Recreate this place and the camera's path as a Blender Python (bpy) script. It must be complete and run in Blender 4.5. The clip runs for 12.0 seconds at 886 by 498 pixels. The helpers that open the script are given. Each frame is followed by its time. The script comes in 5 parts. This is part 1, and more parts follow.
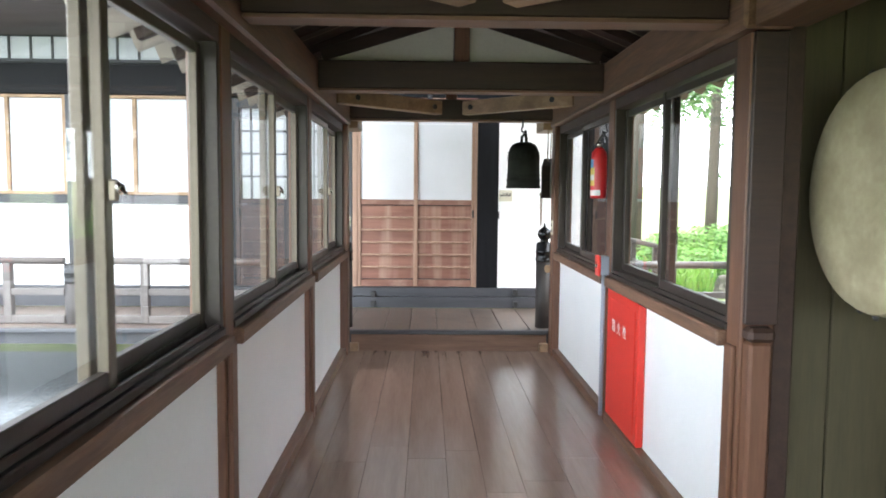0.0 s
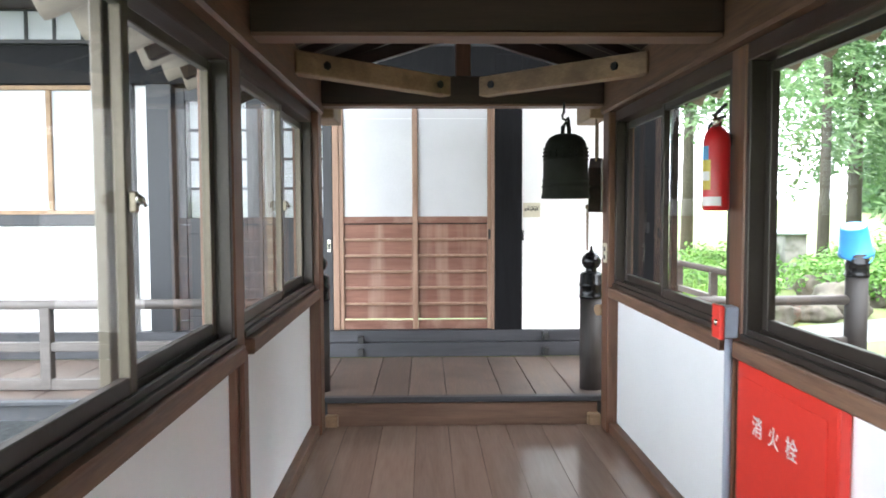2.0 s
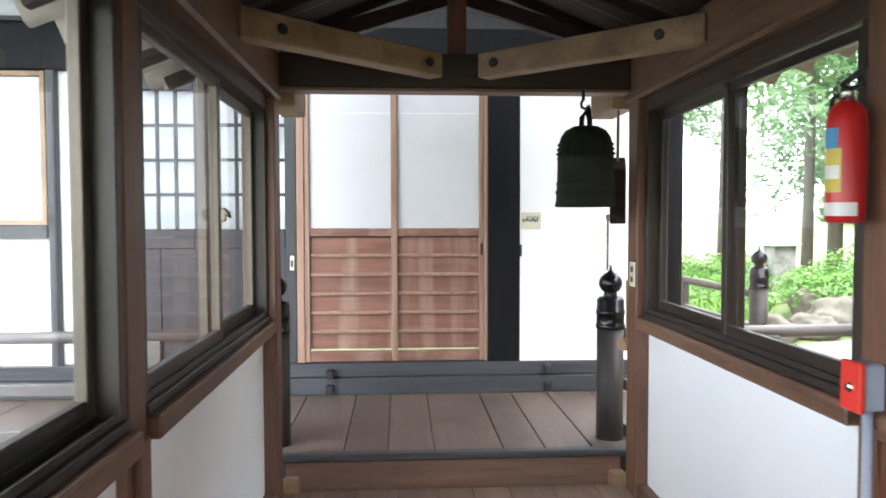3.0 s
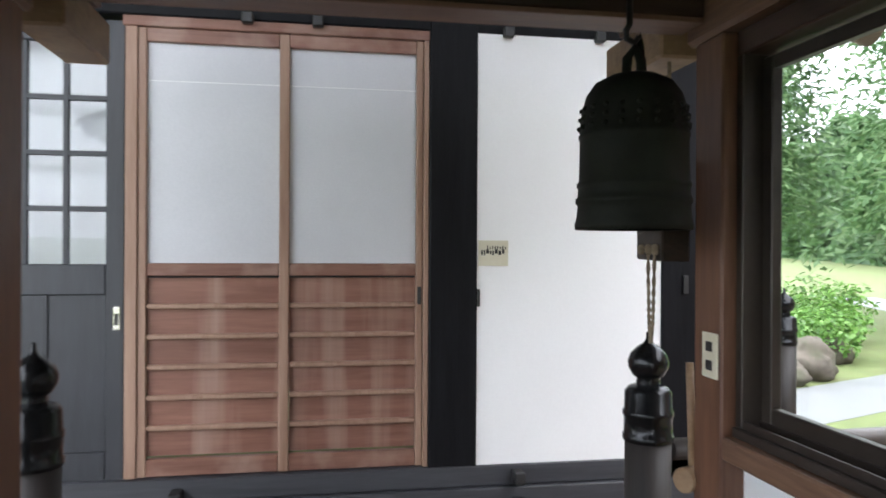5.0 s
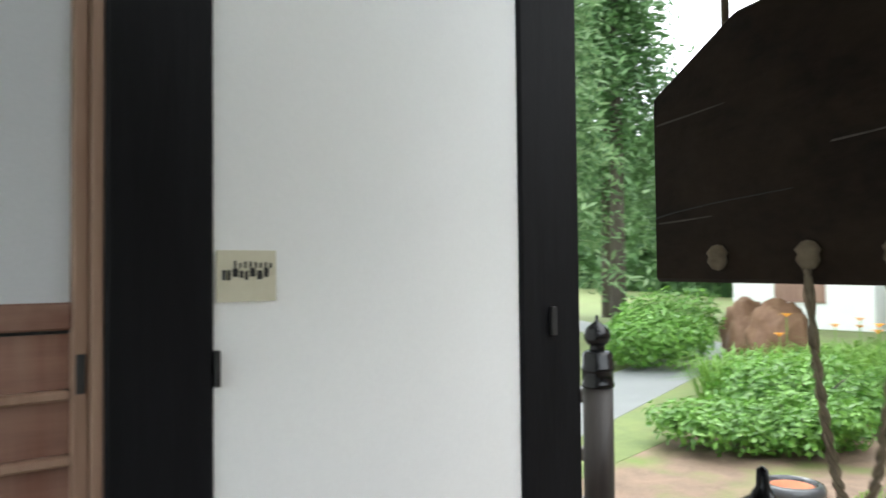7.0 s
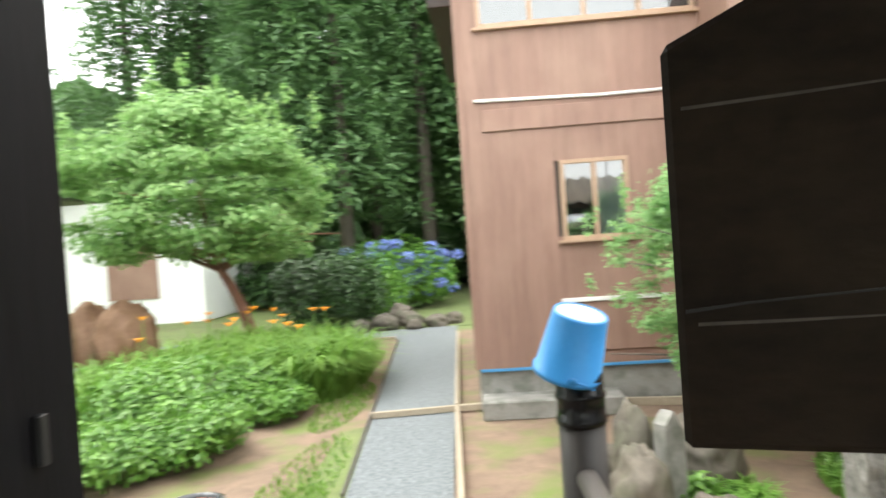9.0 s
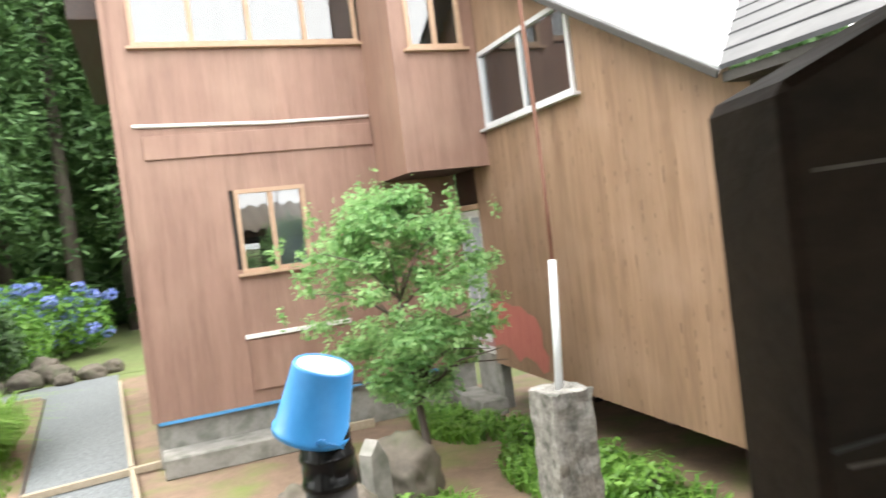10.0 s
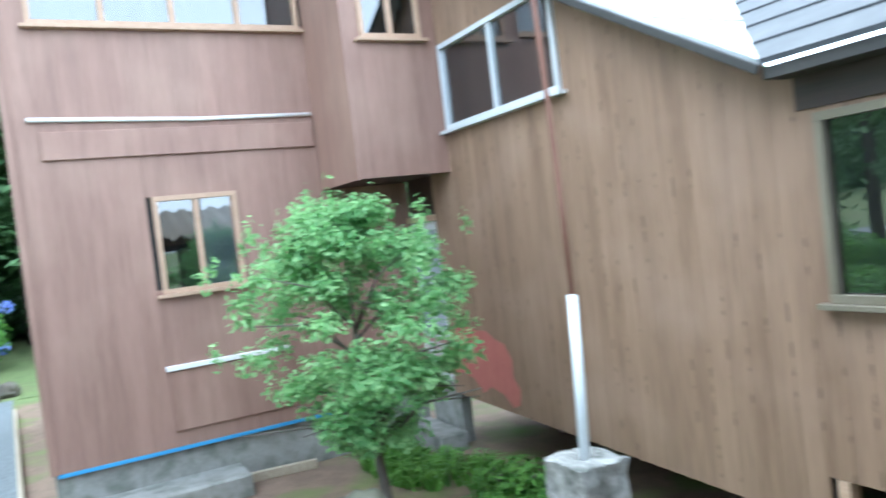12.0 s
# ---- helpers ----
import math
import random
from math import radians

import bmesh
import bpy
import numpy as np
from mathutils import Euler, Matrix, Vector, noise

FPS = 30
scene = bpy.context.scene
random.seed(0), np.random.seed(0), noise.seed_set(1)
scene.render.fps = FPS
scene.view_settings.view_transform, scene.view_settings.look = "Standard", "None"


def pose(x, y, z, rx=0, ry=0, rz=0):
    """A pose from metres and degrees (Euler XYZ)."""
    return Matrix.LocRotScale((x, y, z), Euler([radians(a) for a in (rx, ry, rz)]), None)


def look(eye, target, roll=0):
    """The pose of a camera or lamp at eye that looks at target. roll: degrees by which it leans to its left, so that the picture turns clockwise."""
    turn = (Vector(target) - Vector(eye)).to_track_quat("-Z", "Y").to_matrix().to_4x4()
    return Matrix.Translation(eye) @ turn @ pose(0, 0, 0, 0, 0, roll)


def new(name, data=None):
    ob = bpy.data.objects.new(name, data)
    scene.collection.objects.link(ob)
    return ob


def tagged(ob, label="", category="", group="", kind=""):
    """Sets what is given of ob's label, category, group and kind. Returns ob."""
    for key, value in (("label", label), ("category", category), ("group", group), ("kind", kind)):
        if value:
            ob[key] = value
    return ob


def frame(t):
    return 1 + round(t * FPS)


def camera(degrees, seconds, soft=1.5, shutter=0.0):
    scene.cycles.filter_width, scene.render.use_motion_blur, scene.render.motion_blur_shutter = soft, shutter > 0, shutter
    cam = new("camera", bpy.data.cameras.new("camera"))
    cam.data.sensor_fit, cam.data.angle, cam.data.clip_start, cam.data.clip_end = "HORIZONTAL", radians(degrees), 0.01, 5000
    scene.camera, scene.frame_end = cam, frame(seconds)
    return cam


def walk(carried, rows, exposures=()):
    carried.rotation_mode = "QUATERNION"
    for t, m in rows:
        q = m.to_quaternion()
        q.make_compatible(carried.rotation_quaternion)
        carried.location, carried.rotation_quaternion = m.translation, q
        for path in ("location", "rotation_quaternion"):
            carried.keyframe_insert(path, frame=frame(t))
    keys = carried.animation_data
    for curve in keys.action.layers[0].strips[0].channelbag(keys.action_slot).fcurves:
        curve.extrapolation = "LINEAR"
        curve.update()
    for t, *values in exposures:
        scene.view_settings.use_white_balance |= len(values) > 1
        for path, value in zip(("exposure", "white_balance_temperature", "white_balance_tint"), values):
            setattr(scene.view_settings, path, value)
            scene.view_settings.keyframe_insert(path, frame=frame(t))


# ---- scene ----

cam = camera(62.4, 12.0, soft=1.7, shutter=0.4)


def eye_row(t, eye, target, roll):
    return (t, look(eye, target, roll))


PATH = [
    eye_row(0, (-0.206, -0.697, 1.387), (-0.16, 1.297, 1.232), 0.5),
    eye_row(0.5, (-0.172, -0.319, 1.38), (-0.142, 1.675, 1.23), 0.4),
    eye_row(1, (-0.178, 0.171, 1.388), (-0.151, 2.166, 1.243), 0.4),
    eye_row(1.5, (-0.262, 0.666, 1.379), (-0.209, 2.661, 1.249), 0.3),
    eye_row(2, (-0.227, 1.071, 1.367), (-0.182, 3.068, 1.257), -0.2),
    eye_row(2.5, (-0.25, 1.543, 1.361), (-0.18, 3.54, 1.267), 0.1),
    eye_row(3, (-0.284, 1.965, 1.368), (-0.165, 3.96, 1.286), -0.1),
    eye_row(3.2, (-0.297, 2.125, 1.371), (-0.159, 4.128, 1.294), -0.1),
    eye_row(4.8, (-0.209, 3.471, 1.381), (0.097, 5.448, 1.37), 0.3),
    eye_row(5, (-0.166, 3.698, 1.377), (0.168, 5.67, 1.374), 0.3),
    eye_row(5.5, (-0.254, 4.125, 1.404), (0.285, 6.051, 1.385), 0.1),
    eye_row(6, (-0.191, 4.519, 1.401), (0.503, 6.395, 1.385), 0.2),
    eye_row(6.5, (-0.118, 4.938, 1.383), (0.789, 6.721, 1.381), -0.7),
    eye_row(6.7, (-0.058, 5.118, 1.362), (0.944, 6.849, 1.388), -0.6),
    eye_row(8.3, (0.244, 5.969, 1.423), (2.074, 6.777, 1.432), -2.6),
    eye_row(8.5, (0.3, 6.03, 1.464), (2.192, 6.681, 1.46), -3.0),
    eye_row(9, (0.402, 6.176, 1.497), (2.397, 6.323, 1.467), -4.0),
    eye_row(9.5, (0.467, 6.27, 1.537), (2.433, 5.908, 1.493), -5.7),
    eye_row(10, (0.645, 6.345, 1.565), (2.5, 5.6, 1.517), -7.1),
    eye_row(10.5, (0.906, 6.275, 1.55), (2.616, 5.24, 1.494), -7.7),
    eye_row(11, (0.993, 6.282, 1.592), (2.534, 5.01, 1.505), -8.2),
    eye_row(11.5, (1.268, 6.192, 1.561), (2.862, 4.985, 1.515), -7.6),
    eye_row(12, (1.611, 6.283, 1.709), (3.375, 5.343, 1.645), -6.8),
]
EXPOSURES = [(0.0, 2.85, 6200, 9), (3.2, 2.7, 6200, 10), (4.8, 1.95, 6200, 12), (5.6, 1.85, 6200, 10), (6.7, 1.5, 6300, 6), (8.3, 1.62, 6600, 4), (9.5, 1.75, 6900, 8), (10.0, 1.85, 6900, 9), (10.5, 1.8, 6500, 5), (11.0, 1.65, 6100, 5), (11.5, 1.7, 5500, 1), (12.0, 1.7, 5150, 0)]
walk(cam, PATH, EXPOSURES)

# ---- sky and sun: rain, closed cloud ----
world = bpy.data.worlds.new("world")
scene.world = world
world.use_nodes = True
wn = world.node_tree
wn.nodes.clear()
sky = wn.nodes.new("ShaderNodeTexSky")
sky.sky_type = 'NISHITA'
sky.sun_disc = False
sky.sun_elevation = radians(55)
sky.sun_rotation = radians(140)
sky.dust_density = 6.0
cloud = wn.nodes.new("ShaderNodeMixRGB")
cloud.inputs[0].default_value = 0.85
cloud.inputs[2].default_value = (13.0, 13.4, 13.9, 1)
wn.links.new(sky.outputs[0], cloud.inputs[1])
bg = wn.nodes.new("ShaderNodeBackground")
bg.inputs[1].default_value = 0.14
wn.links.new(cloud.outputs[0], bg.inputs[0])
wout = wn.nodes.new("ShaderNodeOutputWorld")
wn.links.new(bg.outputs[0], wout.inputs[0])
sun = new("sun", bpy.data.lights.new("sun", 'SUN'))
sun.data.energy = 0.8
sun.data.angle = radians(25)
sun.data.color = (1.0, 0.97, 0.93)
sun.matrix_world = pose(0, 0, 20, 35, 0, 140)


# ---- materials ----
def nodes_of(name):
    m = bpy.data.materials.new(name)
    m.use_nodes = True
    nt = m.node_tree
    return m, nt, nt.nodes["Principled BSDF"]


def surface(name, c1, c2, scale=3.0, stretch=(1, 1, 1), rough=0.6, bump=0.15, fine=60.0, metallic=0.0,
            stain=None, stain_scale=0.8, stain_amount=0.5, vary=0.0, island=False, spec=0.5, rough_var=0.12, stain_stretch=None):
    """Two scales of variation: a broad or stretched pattern from c1 to c2, fine grain, and optional stains."""
    m, nt, b = nodes_of(name)
    L = nt.links.new
    tc = nt.nodes.new("ShaderNodeTexCoord")
    mp = nt.nodes.new("ShaderNodeMapping")
    mp.inputs["Scale"].default_value = stretch
    L(tc.outputs["Object"], mp.inputs[0])
    info = nt.nodes.new("ShaderNodeObjectInfo")
    off = nt.nodes.new("ShaderNodeVectorMath")
    off.operation = 'SCALE'
    off.inputs[0].default_value = (17.3, 9.1, 23.7)
    L(info.outputs["Random"], off.inputs["Scale"])
    L(off.outputs[0], mp.inputs["Location"])
    n1 = nt.nodes.new("ShaderNodeTexNoise")
    n1.inputs["Scale"].default_value = scale
    n1.inputs["Detail"].default_value = 5
    n1.inputs["Distortion"].default_value = 0.6
    L(mp.outputs[0], n1.inputs["Vector"])
    n2 = nt.nodes.new("ShaderNodeTexNoise")
    n2.inputs["Scale"].default_value = fine
    n2.inputs["Detail"].default_value = 4
    L(mp.outputs[0], n2.inputs["Vector"])
    ramp = nt.nodes.new("ShaderNodeValToRGB")
    ramp.color_ramp.elements[0].position = 0.3
    ramp.color_ramp.elements[1].position = 0.7
    ramp.color_ramp.elements[0].color = (*c1, 1)
    ramp.color_ramp.elements[1].color = (*c2, 1)
    mixf = nt.nodes.new("ShaderNodeMath")
    mixf.operation = 'MULTIPLY_ADD'
    mixf.inputs[1].default_value = 0.35
    L(n2.outputs[0], mixf.inputs[0])
    half = nt.nodes.new("ShaderNodeMath")
    half.operation = 'MULTIPLY'
    half.inputs[1].default_value = 0.65
    L(n1.outputs[0], half.inputs[0])
    L(half.outputs[0], mixf.inputs[2])
    L(mixf.outputs[0], ramp.inputs[0])
    col = ramp.outputs[0]
    if stain:
        n3 = nt.nodes.new("ShaderNodeTexNoise")
        n3.inputs["Scale"].default_value = stain_scale
        n3.inputs["Detail"].default_value = 6
        if stain_stretch:
            sm = nt.nodes.new("ShaderNodeMapping")
            sm.inputs["Scale"].default_value = stain_stretch
            L(tc.outputs["Object"], sm.inputs[0])
            L(sm.outputs[0], n3.inputs["Vector"])
        else:
            L(tc.outputs["Object"], n3.inputs["Vector"])
        r3 = nt.nodes.new("ShaderNodeMapRange")
        r3.inputs[1].default_value = 0.48
        r3.inputs[2].default_value = 0.72
        r3.inputs[4].default_value = stain_amount
        L(n3.outputs[0], r3.inputs[0])
        mx = nt.nodes.new("ShaderNodeMixRGB")
        mx.inputs[2].default_value = (*stain, 1)
        L(r3.outputs[0], mx.inputs[0])
        L(col, mx.inputs[1])
        col = mx.outputs[0]
    if vary:
        hs = nt.nodes.new("ShaderNodeHueSaturation")
        mr = nt.nodes.new("ShaderNodeMapRange")
        mr.inputs[3].default_value = 1 - vary
        mr.inputs[4].default_value = 1 + vary
        src = info.outputs["Random"]
        if island:
            geo = nt.nodes.new("ShaderNodeNewGeometry")
            src = geo.outputs["Random Per Island"]
        L(src, mr.inputs[0])
        L(mr.outputs[0], hs.inputs["Value"])
        L(col, hs.inputs["Color"])
        col = hs.outputs[0]
    L(col, b.inputs["Base Color"])
    rr = nt.nodes.new("ShaderNodeMapRange")
    rr.inputs[3].default_value = max(0.02, rough - rough_var)
    rr.inputs[4].default_value = min(1, rough + rough_var)
    L(n1.outputs[0], rr.inputs[0])
    L(rr.outputs[0], b.inputs["Roughness"])
    b.inputs["Metallic"].default_value = metallic
    b.inputs["Specular IOR Level"].default_value = spec
    if bump:
        bp = nt.nodes.new("ShaderNodeBump")
        bp.inputs["Strength"].default_value = bump
        bp.inputs["Distance"].default_value = 0.01
        L(mixf.outputs[0], bp.inputs["Height"])
        L(bp.outputs[0], b.inputs["Normal"])
    return m


def leafy(name, c1, c2, trans=0.35, rough=0.55):
    m, nt, b = nodes_of(name)
    L = nt.links.new
    geo = nt.nodes.new("ShaderNodeNewGeometry")
    tc = nt.nodes.new("ShaderNodeTexCoord")
    nz = nt.nodes.new("ShaderNodeTexNoise")
    nz.inputs["Scale"].default_value = 1.3
    L(tc.outputs["Object"], nz.inputs["Vector"])
    add = nt.nodes.new("ShaderNodeMath")
    add.operation = 'MULTIPLY_ADD'
    add.inputs[1].default_value = 0.5
    L(geo.outputs["Random Per Island"], add.inputs[0])
    hf = nt.nodes.new("ShaderNodeMath")
    hf.operation = 'MULTIPLY'
    hf.inputs[1].default_value = 0.5
    L(nz.outputs[0], hf.inputs[0])
    L(hf.outputs[0], add.inputs[2])
    ramp = nt.nodes.new("ShaderNodeValToRGB")
    ramp.color_ramp.elements[0].position = 0.15
    ramp.color_ramp.elements[1].position = 0.8
    ramp.color_ramp.elements[0].color = (*c1, 1)
    ramp.color_ramp.elements[1].color = (*c2, 1)
    L(add.outputs[0], ramp.inputs[0])
    L(ramp.outputs[0], b.inputs["Base Color"])
    b.inputs["Roughness"].default_value = rough
    tr = nt.nodes.new("ShaderNodeBsdfTranslucent")
    L(ramp.outputs[0], tr.inputs[0])
    mx = nt.nodes.new("ShaderNodeMixShader")
    mx.inputs[0].default_value = trans
    L(b.outputs[0], mx.inputs[1])
    L(tr.outputs[0], mx.inputs[2])
    L(mx.outputs[0], nt.nodes["Material Output"].inputs[0])
    return m


def pane_glass(name, tint=(0.97, 0.98, 0.98), rough=0.0, base=0.0):
    m, nt, b = nodes_of(name)
    nt.nodes.remove(b)
    L = nt.links.new
    tr = nt.nodes.new("ShaderNodeBsdfTransparent")
    tr.inputs[0].default_value = (*tint, 1)
    gl = nt.nodes.new("ShaderNodeBsdfGlossy")
    gl.inputs["Roughness"].default_value = rough
    lw = nt.nodes.new("ShaderNodeLayerWeight")
    lw.inputs[0].default_value = 0.5
    pw = nt.nodes.new("ShaderNodeMath")
    pw.operation = 'POWER'
    pw.inputs[1].default_value = 5.0
    L(lw.outputs["Facing"], pw.inputs[0])
    ad = nt.nodes.new("ShaderNodeMath")
    ad.operation = 'MULTIPLY_ADD'
    ad.use_clamp = True
    ad.inputs[1].default_value = 0.7
    ad.inputs[2].default_value = 0.03 + base
    L(pw.outputs[0], ad.inputs[0])
    mx = nt.nodes.new("ShaderNodeMixShader")
    L(ad.outputs[0], mx.inputs[0])
    L(tr.outputs[0], mx.inputs[1])
    L(gl.outputs[0], mx.inputs[2])
    L(mx.outputs[0], nt.nodes["Material Output"].inputs[0])
    return m


YG, XG, ZG = (14, 1, 14), (1, 14, 14), (14, 14, 1)
wood_z = surface("brown_wood_upright", (0.085, 0.036, 0.02), (0.19, 0.092, 0.052), 1.6, ZG, 0.5, 0.12, 9)
wood_y = surface("brown_wood_along", (0.07, 0.033, 0.019), (0.22, 0.125, 0.076), 1.6, YG, 0.5, 0.2, 9)
wood_x = surface("brown_wood_across", (0.11, 0.058, 0.036), (0.22, 0.125, 0.08), 1.6, XG, 0.55, 0.12, 9)
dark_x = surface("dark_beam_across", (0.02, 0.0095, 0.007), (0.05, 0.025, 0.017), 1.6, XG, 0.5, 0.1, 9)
dark_y = surface("dark_beam_along", (0.028, 0.014, 0.0095), (0.065, 0.034, 0.023), 1.6, YG, 0.55, 0.1, 9)
pale_wood = surface("pale_brace_wood", (0.2, 0.125, 0.07), (0.36, 0.24, 0.14), 1.4, (5, 5, 9), 0.6, 0.1, 9,
                    stain=(0.08, 0.04, 0.025), stain_scale=5, stain_amount=0.5)
floor_wood = surface("worn_floor_boards", (0.19, 0.13, 0.1), (0.265, 0.188, 0.148), 1.1, (10, 0.7, 10), 0.2, 0.02, 9, vary=0.1, spec=0.6,
                     stain=(0.23, 0.17, 0.135), stain_scale=1.2, stain_amount=0.25)
deck_wood = surface("weathered_deck_boards", (0.085, 0.062, 0.05), (0.17, 0.125, 0.1), 1.3, YG, 0.5, 0.12, 9, vary=0.2,
                    stain=(0.05, 0.04, 0.035), stain_scale=2.5, stain_amount=0.6)
black_z = surface("black_stained_post", (0.004, 0.004, 0.005), (0.01, 0.01, 0.012), 1.5, ZG, 0.55, 0.25, 10, spec=0.14)
black_x = surface("grey_black_beam", (0.03, 0.031, 0.036), (0.06, 0.062, 0.07), 1.5, XG, 0.5, 0.2, 10)
grey_z = surface("grey_black_upright", (0.016, 0.017, 0.021), (0.034, 0.036, 0.042), 1.5, ZG, 0.5, 0.2, 10)
plaster = surface("white_plaster", (0.85, 0.85, 0.845), (0.91, 0.91, 0.9), 1.2, rough=0.8, bump=0.05, fine=90,
                  stain=(0.76, 0.755, 0.73), stain_scale=0.9, stain_amount=0.4)
panel_white = surface("white_painted_board", (0.84, 0.86, 0.87), (0.9, 0.91, 0.915), 0.8, rough=0.45, bump=0.02, fine=50,
                      stain=(0.76, 0.785, 0.8), stain_scale=1.5, stain_amount=0.35)
cream_board = surface("old_cream_plaster", (0.5, 0.47, 0.38), (0.6, 0.57, 0.47), 1.5, rough=0.85, bump=0.05)
grey_paper = surface("glazed_paper", (0.42, 0.44, 0.47), (0.52, 0.54, 0.57), 1.2, rough=0.4, bump=0.03,
                     stain=(0.36, 0.38, 0.41), stain_scale=1.5, stain_amount=0.5)
# White paper set grey: the corridor roof's shade is put into its colour.
paper = surface("shaded_shoji_paper", (0.55, 0.555, 0.575), (0.66, 0.66, 0.675), 0.9, (1, 1, 1), 0.75, 0.06, 120,
                stain=(0.48, 0.485, 0.5), stain_scale=1.3, stain_amount=0.5)
cedar_x = surface("reddish_cedar_board", (0.145, 0.058, 0.037), (0.26, 0.13, 0.09), 1.5, XG, 0.55, 0.08, 9, vary=0.1,
                  stain=(0.42, 0.29, 0.225), stain_scale=5.0, stain_amount=0.6)
cedar_panel = surface("worn_cedar_panel", (0.15, 0.058, 0.036), (0.25, 0.118, 0.08), 1.5, XG, 0.55, 0.06, 9, vary=0.1,
                      stain=(0.46, 0.33, 0.26), stain_scale=1.0, stain_amount=0.5, stain_stretch=(9.5, 1, 0.5))
cedar_z = surface("cedar_door_frame", (0.24, 0.135, 0.088), (0.37, 0.24, 0.17), 1.5, ZG, 0.55, 0.08, 9)
alu_tan = surface("tan_aluminium", (0.19, 0.16, 0.115), (0.25, 0.21, 0.16), 2, rough=0.4, bump=0.0, metallic=0.5)
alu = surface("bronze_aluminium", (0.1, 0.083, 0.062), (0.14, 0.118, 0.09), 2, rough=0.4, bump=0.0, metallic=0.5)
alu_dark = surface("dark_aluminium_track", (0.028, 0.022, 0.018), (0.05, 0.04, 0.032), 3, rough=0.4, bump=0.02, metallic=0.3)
alu_white = surface("silver_aluminium", (0.62, 0.64, 0.67), (0.72, 0.74, 0.76), 3, rough=0.35, bump=0.0, metallic=0.3)
chrome = surface("worn_chrome", (0.5, 0.48, 0.44), (0.62, 0.6, 0.56), 20, rough=0.25, bump=0.0, metallic=1.0)
glass = pane_glass("clear_glass")
glass_house = pane_glass("house_glass", (0.6, 0.63, 0.65), 0.0, 0.17)
red_paint = surface("red_enamel", (0.62, 0.028, 0.018), (0.7, 0.045, 0.03), 1.0, rough=0.4, bump=0.01, fine=40)
ext_red = surface("extinguisher_red", (0.5, 0.012, 0.016), (0.56, 0.02, 0.022), 3, rough=0.3, bump=0.0)
white_paint = surface("white_letter_paint", (0.75, 0.72, 0.7), (0.8, 0.78, 0.76), 5, rough=0.5, bump=0.0)
rubber = surface("black_rubber", (0.012, 0.012, 0.012), (0.022, 0.022, 0.022), 10, rough=0.5, bump=0.05)
yellow_label = surface("yellow_label", (0.6, 0.45, 0.06), (0.66, 0.5, 0.08), 10, rough=0.5, bump=0.0)
blue_label = surface("blue_label", (0.06, 0.25, 0.5), (0.08, 0.3, 0.55), 10, rough=0.5, bump=0.0)
grey_plastic = surface("grey_plastic", (0.3, 0.33, 0.4), (0.35, 0.38, 0.45), 6, rough=0.4, bump=0.0)
cream_plate = surface("cream_plate", (0.62, 0.58, 0.44), (0.68, 0.64, 0.5), 8, rough=0.5, bump=0.0)
bronze = surface("dark_temple_bronze", (0.006, 0.007, 0.005), (0.014, 0.015, 0.011), 6, rough=0.6, bump=0.15, metallic=0.0, spec=0.12,
                 stain=(0.02, 0.024, 0.018), stain_scale=5, stain_amount=0.5)
finial_metal = surface("blackened_bronze", (0.014, 0.014, 0.015), (0.03, 0.031, 0.032), 8, rough=0.22, bump=0.04, metallic=0.7)
newel_wood = surface("dark_newel_wood", (0.014, 0.011, 0.01), (0.036, 0.029, 0.026), 2, ZG, 0.6, 0.15, 9)
rail_wood = surface("grey_rail_wood", (0.06, 0.052, 0.048), (0.12, 0.105, 0.098), 2, XG, 0.5, 0.15, 9)
old_board = surface("smoked_board", (0.009, 0.0055, 0.004), (0.036, 0.024, 0.016), 3.0, (4, 3, 7), 0.7, 0.3, 14, spec=0.18,
                    stain=(0.05, 0.034, 0.022), stain_scale=9, stain_amount=0.4)
worn_board = surface("worn_board_scratch", (0.06, 0.05, 0.042), (0.15, 0.13, 0.11), 40, rough=0.8, bump=0.2)
rope_mat = surface("hemp_rope", (0.15, 0.115, 0.075), (0.28, 0.22, 0.15), 60, rough=0.9, bump=0.5)
siding_a = surface("red_brown_siding", (0.2, 0.112, 0.084), (0.32, 0.19, 0.146), 1.1, (9, 9, 0.7), 0.6, 0.1, 9, vary=0.05,
                   stain=(0.42, 0.28, 0.21), stain_scale=1.2, stain_amount=0.35)
siding_b = surface("brown_weathered_siding", (0.15, 0.086, 0.052), (0.3, 0.19, 0.122), 1.1, (7, 7, 0.4), 0.6, 0.15, 9, vary=0.045,
                   stain=(0.35, 0.235, 0.172), stain_scale=1.4, stain_amount=0.4)


